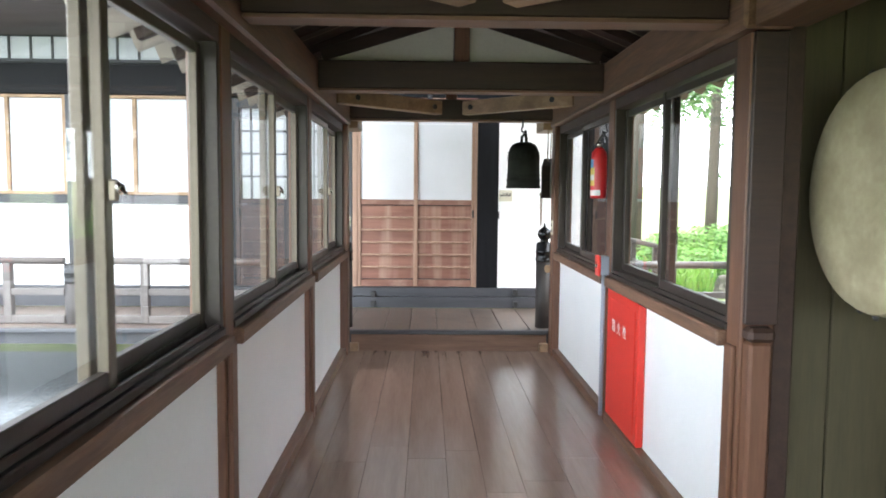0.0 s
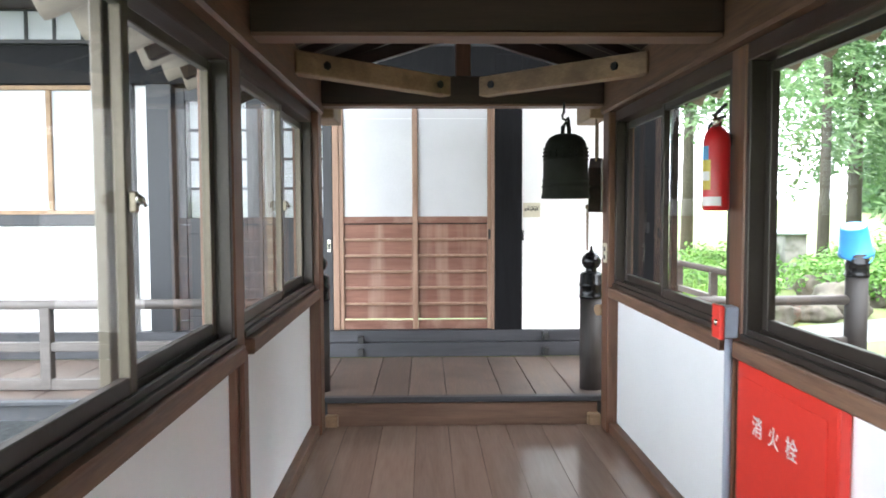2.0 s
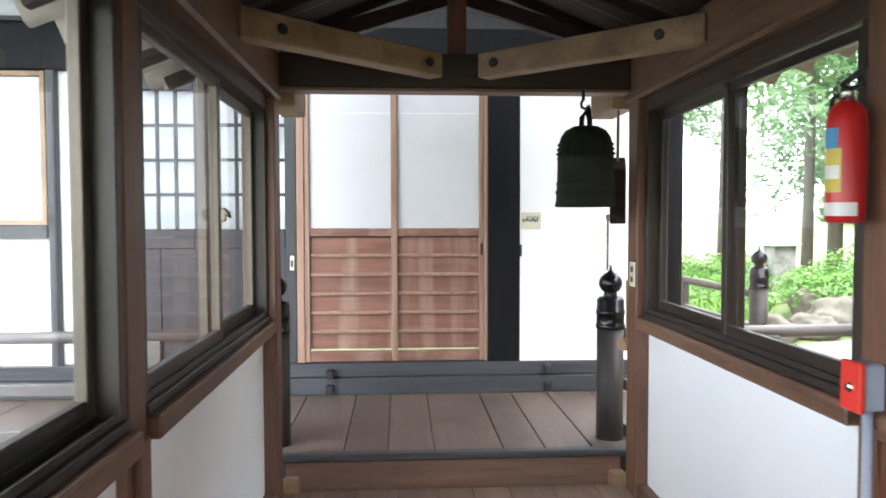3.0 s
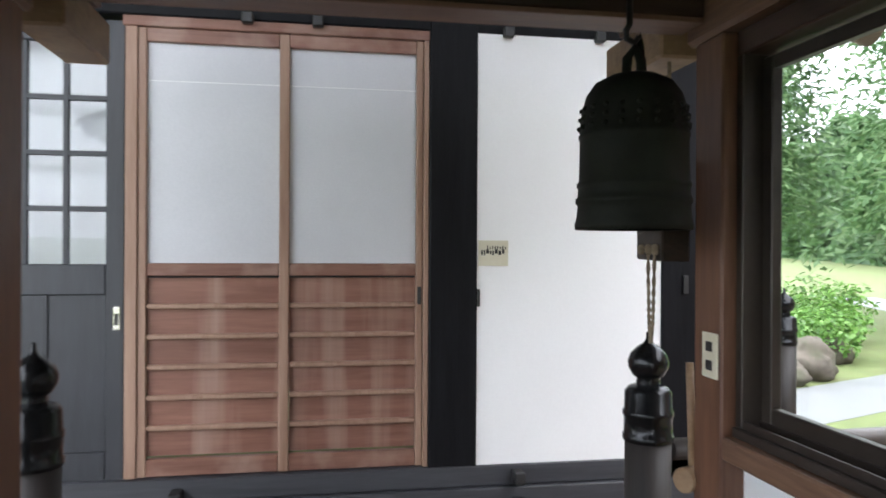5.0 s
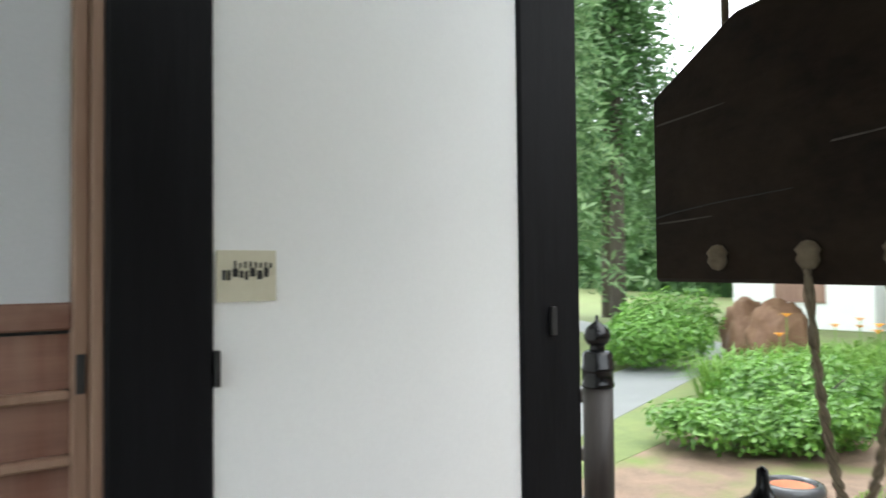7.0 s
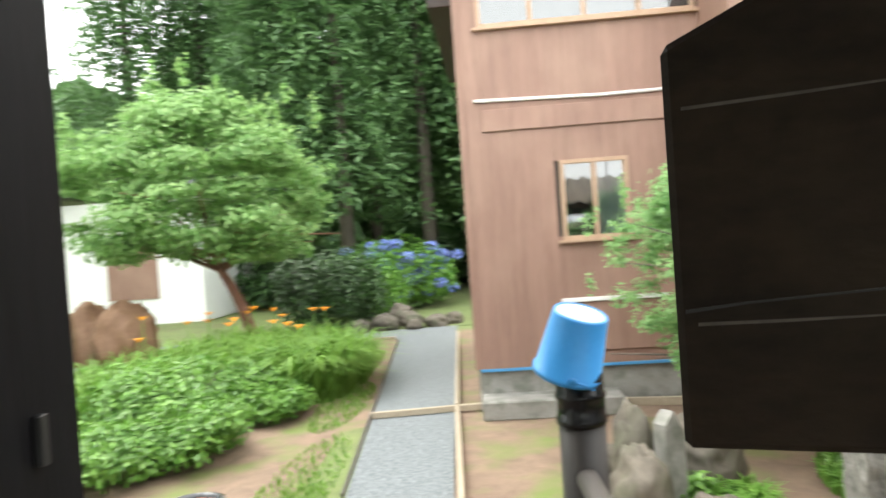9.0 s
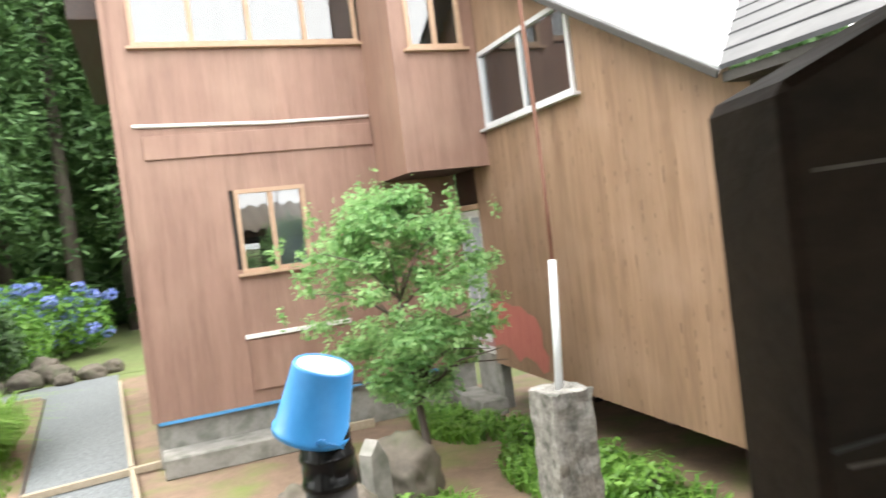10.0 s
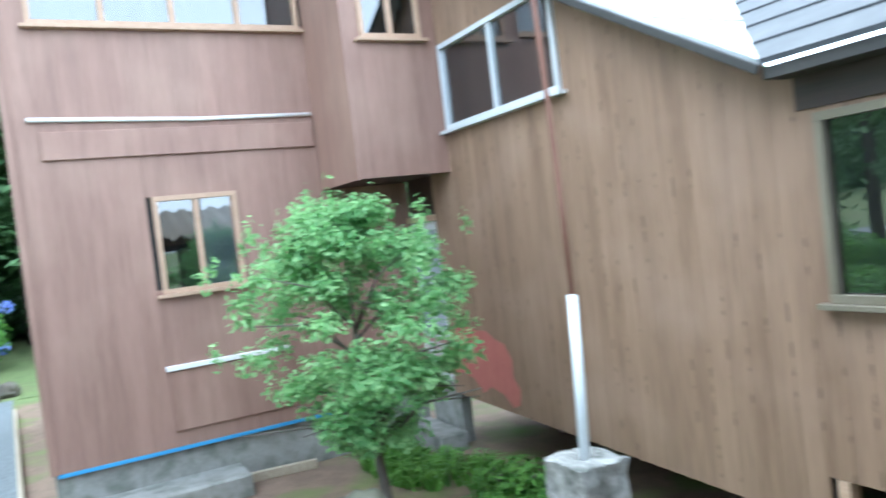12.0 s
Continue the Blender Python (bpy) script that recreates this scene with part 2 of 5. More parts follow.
def joint_streaks(mat, start, pitch):
    """Dark broken water streaks that run down along the board joints."""
    nt = mat.node_tree
    bsdf = next(n for n in nt.nodes if n.type == 'BSDF_PRINCIPLED')
    link = bsdf.inputs["Base Color"].links[0]
    source = link.from_socket
    geo = nt.nodes.new("ShaderNodeNewGeometry")
    sep = nt.nodes.new("ShaderNodeSeparateXYZ")
    nt.links.new(geo.outputs["Position"], sep.inputs[0])

    def calc(op, a, b=0.0):
        n = nt.nodes.new("ShaderNodeMath")
        n.operation = op
        for k, v in enumerate((a, b)):
            if isinstance(v, float):
                n.inputs[k].default_value = v
            else:
                nt.links.new(v, n.inputs[k])
        return n.outputs[0]

    wave = calc('PINGPONG', calc('SUBTRACT', sep.outputs[0], start), pitch / 2)
    near = calc('LESS_THAN', wave, 0.008)
    grain = nt.nodes.new("ShaderNodeTexNoise")
    grain.inputs["Scale"].default_value = 11.0
    grain.inputs["Detail"].default_value = 5.0
    nt.links.new(geo.outputs["Position"], grain.inputs["Vector"])
    broken = calc('GREATER_THAN', grain.outputs[0], 0.56)
    broad = nt.nodes.new("ShaderNodeTexNoise")
    broad.inputs["Scale"].default_value = 1.7
    nt.links.new(geo.outputs["Position"], broad.inputs["Vector"])
    zone = calc('GREATER_THAN', broad.outputs[0], 0.47)
    amount = calc('MULTIPLY', calc('MULTIPLY', calc('MULTIPLY', near, broken), zone), 0.5)
    mix = nt.nodes.new("ShaderNodeMixRGB")
    mix.inputs[2].default_value = (0.05, 0.026, 0.015, 1)
    nt.links.new(amount, mix.inputs[0])
    nt.links.new(source, mix.inputs[1])
    nt.links.new(mix.outputs[0], bsdf.inputs["Base Color"])


joint_streaks(siding_b, 2.06, 0.145)
siding_red = surface("faded_red_paint", (0.36, 0.1, 0.085), (0.45, 0.16, 0.125), 3, (4, 4, 1), 0.65, 0.1, 20)
trim_wood = surface("pale_trim_wood", (0.36, 0.23, 0.15), (0.5, 0.34, 0.24), 2, XG, 0.6, 0.1, 9)
door_pink = surface("dusty_pink_paint", (0.34, 0.17, 0.17), (0.45, 0.26, 0.25), 3, (4, 4, 1), 0.6, 0.1, 20)
door_white = surface("white_door_paint", (0.55, 0.55, 0.56), (0.68, 0.68, 0.69), 2, (8, 8, 0.5), 0.6, 0.1, 20)
curtain = surface("pale_curtain", (0.27, 0.29, 0.32), (0.4, 0.42, 0.46), 2, (8, 8, 0.5), 0.9, 0.1, 20)
# Near-black stands in for unlit rooms; also used on hidden cores and edges.
interior = surface("painted_dim_interior", (0.03, 0.028, 0.027), (0.06, 0.055, 0.05), 2, rough=0.9, bump=0.0)
# Sky glare sits in the pale base; darker patches stand in for reflected trees.
roof_metal = surface("wet_glare_metal_roof", (0.5, 0.51, 0.53), (0.6, 0.61, 0.63), 2, rough=0.22, bump=0.02, metallic=0.5,
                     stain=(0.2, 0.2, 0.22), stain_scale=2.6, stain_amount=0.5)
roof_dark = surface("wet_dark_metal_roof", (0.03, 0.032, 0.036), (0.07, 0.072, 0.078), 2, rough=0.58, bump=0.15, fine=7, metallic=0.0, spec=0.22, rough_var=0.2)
roof_under = surface("grey_roof_underside", (0.2, 0.165, 0.13), (0.34, 0.29, 0.23), 2, rough=0.7, bump=0.05, fine=20)
tile_dark = surface("glazed_roof_tile", (0.04, 0.042, 0.048), (0.09, 0.092, 0.1), 4, rough=0.3, bump=0.05, vary=0.2)
concrete = surface("old_concrete", (0.2, 0.19, 0.175), (0.34, 0.325, 0.3), 4, rough=0.9, bump=0.6, fine=30,
                   stain=(0.07, 0.08, 0.055), stain_scale=5, stain_amount=0.7)
pier_concrete = surface("pebbly_concrete", (0.1, 0.095, 0.085), (0.36, 0.345, 0.32), 16, rough=0.95, bump=1.0, fine=60,
                        stain=(0.045, 0.05, 0.038), stain_scale=9, stain_amount=0.9)
rock = surface("garden_rock", (0.06, 0.051, 0.04), (0.16, 0.135, 0.108), 3, rough=0.85, bump=0.6, fine=18,
               stain=(0.07, 0.09, 0.04), stain_scale=4, stain_amount=0.5, vary=0.2)
rust_rock = surface("rust_brown_rock", (0.17, 0.085, 0.05), (0.32, 0.19, 0.12), 2, rough=0.7, bump=0.6, fine=12)
gravel = surface("grey_gravel_sheet", (0.07, 0.08, 0.088), (0.24, 0.26, 0.27), 22, rough=0.85, bump=0.8, fine=120)
earth = surface("wet_earth_and_moss", (0.14, 0.092, 0.063), (0.26, 0.18, 0.128), 4, rough=0.85, bump=0.6, fine=45,
                stain=(0.12, 0.19, 0.03), stain_scale=1.6, stain_amount=0.85)
moss = surface("moss_and_clover", (0.10, 0.135, 0.045), (0.19, 0.23, 0.08), 4, rough=0.9, bump=0.8, fine=40,
               stain=(0.13, 0.1, 0.055), stain_scale=0.9, stain_amount=0.5)
asphalt = surface("pale_wet_road", (0.16, 0.165, 0.17), (0.24, 0.245, 0.25), 3, rough=0.5, bump=0.2)
timber = surface("grey_edging_timber", (0.3, 0.24, 0.17), (0.44, 0.37, 0.28), 2, XG, 0.7, 0.2, 9)
blue_plastic = surface("blue_bucket_plastic", (0.03, 0.25, 0.62), (0.045, 0.3, 0.68), 2, rough=0.35, bump=0.0)
# Pale blue of the stand's cap; on the bucket it paints the glare.
bucket_base = surface("pale_bucket_base", (0.5, 0.62, 0.72), (0.62, 0.72, 0.8), 8, rough=0.4, bump=0.0)
terracotta = surface("terracotta", (0.42, 0.13, 0.055), (0.52, 0.19, 0.09), 4, rough=0.7, bump=0.1)
bark = surface("grey_bark", (0.06, 0.05, 0.042), (0.15, 0.125, 0.105), 2.0, (6, 6, 1), 0.9, 0.7, 14)
bark_red = surface("red_brown_bark", (0.13, 0.055, 0.035), (0.23, 0.11, 0.075), 2.0, (6, 6, 1), 0.8, 0.5, 14)
drum_skin = surface("stained_drum_skin", (0.24, 0.205, 0.12), (0.42, 0.37, 0.24), 3.5, rough=0.6, bump=0.1, fine=40,
                    stain=(0.18, 0.15, 0.08), stain_scale=5, stain_amount=0.6)
olive_board = surface("olive_painted_board", (0.056, 0.048, 0.023), (0.092, 0.079, 0.04), 1.2, ZG, 0.7, 0.08, 9, vary=0.08)
maple_leaf = leafy("fresh_maple_leaf", (0.12, 0.27, 0.07), (0.37, 0.55, 0.22), 0.5)
maple_blue = leafy("blue_green_maple_leaf", (0.14, 0.32, 0.11), (0.4, 0.61, 0.27), 0.55)
# Cedar needles in a lighter green, so mist is mixed into their colour.
hazed_leaf = leafy("haze_paled_cedar_needles", (0.09, 0.19, 0.075), (0.28, 0.4, 0.2), 0.5)
shrub_leaf = leafy("shrub_leaf", (0.06, 0.17, 0.025), (0.22, 0.42, 0.08), 0.35, 0.4)
dark_leaf = leafy("dark_bush_leaf", (0.02, 0.055, 0.015), (0.06, 0.13, 0.035), 0.2, 0.4)
conifer_leaf = leafy("cedar_needles", (0.04, 0.1, 0.034), (0.15, 0.27, 0.1), 0.38)
blade_leaf = leafy("grass_blade", (0.09, 0.22, 0.03), (0.25, 0.42, 0.08), 0.4)
orange_petal = leafy("orange_petal", (0.75, 0.24, 0.02), (0.85, 0.42, 0.03), 0.3)
blue_petal = leafy("blue_petal", (0.17, 0.24, 0.62), (0.34, 0.42, 0.8), 0.3)


# ---- mesh helpers ----
def mesh_object(name, bm, material):
    me = bpy.data.meshes.new(name)
    bm.normal_update()
    bm.to_mesh(me)
    bm.free()
    if material:
        me.materials.append(material)
    return new(name, me)


def part(name, bm, material, parent, label=""):
    ob = mesh_object(name, bm, material)
    ob.parent = parent
    return tagged(ob, label) if label else ob


def thing(name, label, category, group="", kind=""):
    return tagged(new(name), label, category, group, kind)


def structure(name, label, category):
    return thing(name, label, category, kind="structure")


def add_box(bm, x0, x1, y0, y1, z0, z1, bevel=0.0):
    verts = [bm.verts.new((x, y, z)) for z in (z0, z1) for y in (y0, y1) for x in (x0, x1)]
    faces = [bm.faces.new([verts[i] for i in q]) for q in
             ((0, 2, 3, 1), (4, 5, 7, 6), (0, 1, 5, 4), (2, 6, 7, 3), (0, 4, 6, 2), (1, 3, 7, 5))]
    if bevel:
        edges = {e for f in faces for e in f.edges}
        bmesh.ops.bevel(bm, geom=list(edges), offset=bevel, segments=1, affect='EDGES')
    return bm


def box(x0, x1, y0, y1, z0, z1, bevel=0.004):
    bm = bmesh.new()
    return add_box(bm, min(x0, x1), max(x0, x1), min(y0, y1), max(y0, y1), min(z0, z1), max(z0, z1), bevel)


def beam(a, b, w, h, bevel=0.004):
    """A squared timber from a to b, w wide and h high, centred on the line."""
    a, b = Vector(a), Vector(b)
    d = b - a
    length = d.length
    bm = bmesh.new()
    add_box(bm, -w / 2, w / 2, 0, length, -h / 2, h / 2, bevel)
    y = d.normalized()
    x = y.cross(Vector((0, 0, 1)))
    x = x.normalized() if x.length > 1e-4 else Vector((1, 0, 0))
    z = x.cross(y)
    m = Matrix((x, y, z)).transposed().to_4x4()
    m.translation = a
    bmesh.ops.transform(bm, matrix=m, verts=bm.verts)
    return bm


def lathe(profile, seg=28, at=(0, 0, 0), m=None):
    """A turned body from (radius, height) pairs."""
    bm = bmesh.new()
    rings = []
    for r, z in profile:
        if r < 1e-5:
            rings.append([bm.verts.new((0, 0, z))])
        else:
            rings.append([bm.verts.new((r * math.cos(2 * math.pi * k / seg), r * math.sin(2 * math.pi * k / seg), z)) for k in range(seg)])
    for a, b in zip(rings, rings[1:]):
        for k in range(seg):
            q = [a[k % len(a)], a[(k + 1) % len(a)], b[(k + 1) % len(b)], b[k % len(b)]]
            q = list(dict.fromkeys(q))
            if len(q) > 2:
                bm.faces.new(q)
    for f in bm.faces:
        f.smooth = True
    if m is not None:
        bmesh.ops.transform(bm, matrix=m, verts=bm.verts)
    bmesh.ops.translate(bm, vec=at, verts=bm.verts)
    bmesh.ops.recalc_face_normals(bm, faces=bm.faces)
    return bm


def tube(points, radius, seg=10, ends=True, taper=None, bm=None):
    """A round bar along points; taper: a radius for each point."""
    bm = bm or bmesh.new()
    pts = [Vector(p) for p in points]
    rings = []
    up = Vector((0.13, 0.31, 0.94))
    for i, p in enumerate(pts):
        d = (pts[min(i + 1, len(pts) - 1)] - pts[max(i - 1, 0)]).normalized()
        s = d.cross(up)
        s = s.normalized() if s.length > 1e-3 else d.cross(Vector((1, 0, 0))).normalized()
        t = d.cross(s)
        r = taper[i] if taper else radius
        rings.append([bm.verts.new(p + r * (math.cos(2 * math.pi * k / seg) * s + math.sin(2 * math.pi * k / seg) * t)) for k in range(seg)])
    for a, b in zip(rings, rings[1:]):
        for k in range(seg):
            f = bm.faces.new((a[k], b[k], b[(k + 1) % seg], a[(k + 1) % seg]))
            f.smooth = True
    if ends:
        bm.faces.new(rings[0])
        bm.faces.new(rings[-1][::-1])
    return bm


def prism(outline, depth, m):
    """A flat outline (x, z) given a depth along y, then moved by m."""
    bm = bmesh.new()
    a = [bm.verts.new((x, 0, z)) for x, z in outline]
    b = [bm.verts.new((x, depth, z)) for x, z in outline]
    bm.faces.new(a)
    bm.faces.new(b[::-1])
    n = len(a)
    for k in range(n):
        bm.faces.new((a[k], b[k], b[(k + 1) % n], a[(k + 1) % n]))
    bmesh.ops.recalc_face_normals(bm, faces=bm.faces)
    bmesh.ops.transform(bm, matrix=m, verts=bm.verts)
    return bm


def cards(centres, normals, length, width, rng):
    """One small pointed leaf at each centre, lying across its normal: arrays of vertices and faces."""
    n = len(centres)
    axis = rng.normal(size=(n, 3))
    axis -= (axis * normals).sum(1, keepdims=True) * normals
    axis /= np.linalg.norm(axis, axis=1, keepdims=True) + 1e-9
    side = np.cross(normals, axis)
    ln = length * rng.uniform(0.7, 1.3, (n, 1))
    wd = width * rng.uniform(0.7, 1.3, (n, 1))
    v = np.stack([centres - axis * ln / 2, centres + side * wd / 2 + normals * wd * 0.12,
                  centres + axis * ln / 2, centres - side * wd / 2 + normals * wd * 0.12], 1).reshape(-1, 3)
    f = np.arange(4 * n).reshape(-1, 4)
    return v, f


def raw_part(name, verts, faces, material, parent, label=""):
    me = bpy.data.meshes.new(name)
    me.from_pydata(verts.tolist() if hasattr(verts, "tolist") else verts, [], faces.tolist() if hasattr(faces, "tolist") else faces)
    me.update()
    me.materials.append(material)
    ob = new(name, me)
    ob.parent = parent
    return tagged(ob, label) if label else ob


def lumps(rng, n, lobes, spread=0.35):
    """Points near the surface of several ellipsoid lobes (centre, radii)."""
    out, nor = [], []
    share = np.array([r[0] * r[1] + r[0] * r[2] for c, r in lobes])
    share = (share / share.sum() * n).astype(int)
    for (c, r), k in zip(lobes, share):
        d = rng.normal(size=(k, 3))
        d /= np.linalg.norm(d, axis=1, keepdims=True)
        rad = 1 - np.abs(rng.normal(size=(k, 1))) * spread
        out.append(np.array(c) + d * np.array(r) * rad)
        nn = d * 0.7 + np.array([0, 0, 0.9]) + rng.normal(size=(k, 3)) * 0.45
        nor.append(nn / np.linalg.norm(nn, axis=1, keepdims=True))
    return np.concatenate(out), np.concatenate(nor)


# ================= ground =================
GZ = -0.55
bm = bmesh.new()
bmesh.ops.create_grid(bm, x_segments=60, y_segments=60, size=300)
for v in bm.verts:
    d = math.hypot(v.co.x - 8, v.co.y - 6)
    v.co.z = GZ if d < 40 else GZ + min(d - 40, 60) * 0.05
ground = tagged(mesh_object("ground", bm, moss), "mossy green ground round the temple", "ground", kind="structure")


def flat_patch(name, outline, z, material, label, category):
    bm = bmesh.new()
    bm.faces.new([bm.verts.new((x, y, z)) for x, y in outline])
    r = bmesh.ops.extrude_face_region(bm, geom=bm.faces[:])
    bmesh.ops.translate(bm, vec=(0, 0, -0.03), verts=[g for g in r["geom"] if isinstance(g, bmesh.types.BMVert)])
    bmesh.ops.recalc_face_normals(bm, faces=bm.faces)
    return tagged(mesh_object(name, bm, material), label, category, kind="structure")


flat_patch("path", [(2.9, 6.42), (6.2, 6.65), (15.9, 7.15), (15.5, 8.32), (6.2, 7.53), (2.9, 7.25)], GZ + 0.02, gravel,
           "grey gravel garden path with timber edging", "path")
flat_patch("path_cross", [(15.52, 8.34), (15.92, 7.16), (17.2, 7.2), (17.0, 9.0), (16.6, 14.0), (15.7, 14.0)], GZ + 0.016, gravel, "grey gravel side path past the rocks", "path")
flat_patch("road", [(4.0, 10.4), (16.0, 15.2), (22, 30), (20, 31), (14.6, 16.2), (3.6, 11.7)], GZ + 0.012, asphalt, "pale wet lane through the garden", "road")
flat_patch("soil", [(1.1, -2.9), (9.7, -2.9), (9.7, 6.1), (16.6, 6.2), (16.7, 9.9), (13.5, 12.2), (9.0, 11.2), (4.6, 10.0), (3.0, 9.4), (1.6, 9.4)], GZ + 0.004, earth, "bare reddish soil of the yard and garden bed", "ground")
flat_patch("gravel_yard", [(-12, -8), (-1.1, -8), (-1.1, 8.0), (-12, 8.0)], GZ + 0.004, gravel, "grey gravel yard beside the corridor", "ground")
flat_patch("moss_1", [(3.0, 7.25), (8.7, 7.46), (8.2, 8.0), (6.0, 7.9), (3.6, 8.1)], GZ + 0.012, moss, "green moss strip beside the path", "ground")
flat_patch("moss_2", [(17.0, 5.0), (24, 4.0), (26, 12), (17.4, 9)], GZ + 0.01, moss, "bright green moss lawn before the hydrangea", "ground")
flat_patch("grass_right", [(2.9, 9.6), (8.6, 11.0), (16, 13.5), (16, 30), (9, 50), (-8, 50), (-6, 16.5), (2.9, 16.2)], GZ + 0.008, moss, "bright green grass beyond the verandah", "ground")
edging = structure("path_edging", "grey timber boards edging the gravel path", "edging")
part("board", beam((2.9, 6.38, GZ + 0.04), (8.8, 6.76, GZ + 0.04), 0.05, 0.12), timber, edging)
part("board", beam((8.95, 6.77, GZ + 0.04), (15.6, 7.11, GZ + 0.04), 0.05, 0.12), timber, edging)
part("board", beam((6.2, 7.56, GZ + 0.02), (15.4, 8.34, GZ + 0.02), 0.025, 0.05), rail_wood, edging, "dark thin edging strip")
part("board", beam((15.44, 8.4, GZ + 0.03), (15.66, 13.9, GZ + 0.03), 0.05, 0.09), timber, edging)
part("board", beam((8.72, 7.75, GZ + 0.06), (8.95, 6.3, GZ + 0.06), 0.06, 0.07), timber, edging, "pale pole lying across the path")
part("board", beam((9.0, 6.28, GZ + 0.05), (8.72, 4.2, GZ + 0.05), 0.06, 0.09), timber, edging)

# ================= covered corridor =================
POSTS_Y = (-3.61, -1.78, 0.05, 1.88, 3.71, 5.51)
W = 0.9

floor = structure("floor", "worn brown floor boards of the covered corridor, shiny from use", "floor")
part("subfloor", box(-1.0, 1.0, -4.5, 5.62, -0.14, -0.03, 0), dark_y, floor)
wall_left = structure("wall_left", "white boarded low wall with brown posts and a sliding window band", "wall")
wall_right = structure("wall_right", "white boarded low wall with brown posts and a sliding window band", "wall")


def corridor_wall(parent, s, bays):
    """s: -1 left, 1 right. Low boarded wall, rails and posts along the bays (y0, y1)."""
    for y in sorted({y for b in bays for y in b}):
        inner = W - 0.035 if y > 5.0 else W
        part("post", box(s * inner, s * (W + 0.12), y - 0.06, y + 0.08 if y > 5.0 else y + 0.06, -0.05, 1.944, 0.006), wood_z, parent)
        part("batten", box(s * (W - 0.018), s * W, y - 0.035, y + 0.035, 0.0, 0.85, 0.004), wood_z, parent)
    for y0, y1 in bays:
        a, b = y0 + 0.06, y1 - 0.06
        part("panel", box(s * (W + 0.03), s * (W + 0.06), a, b, 0.02, 0.84, 0.002), panel_white, parent)
        part("base_rail", box(s * (W - 0.02), s * (W + 0.08), a, b, -0.02, 0.06, 0.005), wood_y, parent)
        part("sill_rail", box(s * (W - 0.035), s * (W + 0.13), a, b, 0.83, 0.89, 0.006), wood_y, parent)
        part("head_rail", box(s * (W + 0.005), s * (W + 0.115), a, b, 1.88, 1.945, 0.004), dark_y, parent)
        part("outer_board", box(s * (W + 0.085), s * (W + 0.105), a, b, -0.3, 0.83, 0.002), wood_y, parent)
    ya, yb = bays[0][0] - 0.1, bays[-1][1] + 0.12
    part("wall_plate", box(s * (W - 0.045), s * (W + 0.135), ya, yb, 1.945, 2.17, 0.012), wood_y, parent)


for s in (-1, 1):
    part("plate_end", box(s * 0.8, s * 0.93, 5.67, 6.08, 1.93, 2.06, 0.008), pale_wood, wall_left if s < 0 else wall_right, "pale projecting bracket end")
    part("plate_end_cap", box(s * 0.79, s * 0.94, 5.67, 5.95, 2.062, 2.12, 0.006), wood_y, wall_left if s < 0 else wall_right)
alu_bronze = alu
left_bays = list(zip(POSTS_Y[:-1], POSTS_Y[1:]))
right_bays = left_bays[3:]
corridor_wall(wall_left, -1, left_bays)
corridor_wall(wall_right, 1, right_bays)


def sliding_window(name, s, y0, y1, locked=True):
    """Two bronze aluminium sashes in a dark track between two posts."""
    win = structure(name, "bronze aluminium sliding window with two clear panes, closed", "window")
    a, b = y0 + 0.06, y1 - 0.06
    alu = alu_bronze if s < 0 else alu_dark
    part("track", box(s * (W - 0.005), s * (W + 0.1), a, b, 0.89, 0.915, 0.003), alu_dark, win)
    part("track_rib", box(s * (W + 0.01), s * (W + 0.018), a, b, 0.915, 0.935, 0.001), alu_dark, win)
    part("track_rib", box(s * (W + 0.055), s * (W + 0.063), a, b, 0.915, 0.935, 0.001), alu_dark, win)
    part("jamb", box(s * (W + 0.005), s * (W + 0.1), a, a + 0.03, 0.915, 1.88, 0.003), alu_dark, win)
    part("jamb", box(s * (W + 0.005), s * (W + 0.1), b - 0.03, b, 0.915, 1.88, 0.003), alu_dark, win)
    mid = (a + b) / 2
    for k, (p, q, d) in enumerate(((a + 0.03, mid + 0.025, 0.02), (mid - 0.025, b - 0.03, 0.06))):
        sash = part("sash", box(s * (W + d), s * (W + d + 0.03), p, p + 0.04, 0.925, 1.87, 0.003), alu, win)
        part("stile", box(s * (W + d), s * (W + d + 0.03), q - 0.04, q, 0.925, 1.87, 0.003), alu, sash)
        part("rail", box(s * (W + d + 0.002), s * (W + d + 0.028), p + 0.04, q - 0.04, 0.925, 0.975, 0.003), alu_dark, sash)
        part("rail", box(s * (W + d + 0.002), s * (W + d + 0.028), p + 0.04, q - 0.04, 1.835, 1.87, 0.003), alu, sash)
        pane = part("pane", box(s * (W + d + 0.013), s * (W + d + 0.017), p + 0.035, q - 0.035, 0.97, 1.84, 0), glass, sash)
        pane.visible_shadow = False
    if locked:
        lock = part("crescent_lock", box(s * (W - 0.002), s * (W + 0.018), mid - 0.009, mid + 0.009, 1.36, 1.41, 0.004), alu_tan, win, "worn brass crescent lock")
        part("lever", tube([(s * (W - 0.002), mid, 1.39), (s * (W - 0.01), mid + 0.006, 1.395), (s * (W - 0.012), mid + 0.018, 1.375)], 0.005, 8), chrome, lock)
        part("catch", lathe([(0, 0), (0.013, 0.0), (0.014, 0.005), (0.008, 0.009), (0, 0.009)], 14, (s * (W - 0.008), mid, 1.39), pose(0, 0, 0, 0, s * 90, 0)), chrome, lock)
    return win


for i, (y0, y1) in enumerate(left_bays[1:]):
    sliding_window("window_%d" % (i + 1), -1, y0, y1)
for i, (y0, y1) in enumerate(right_bays):
    sliding_window("window_%d" % (i + 6), 1, y0, y1, False)

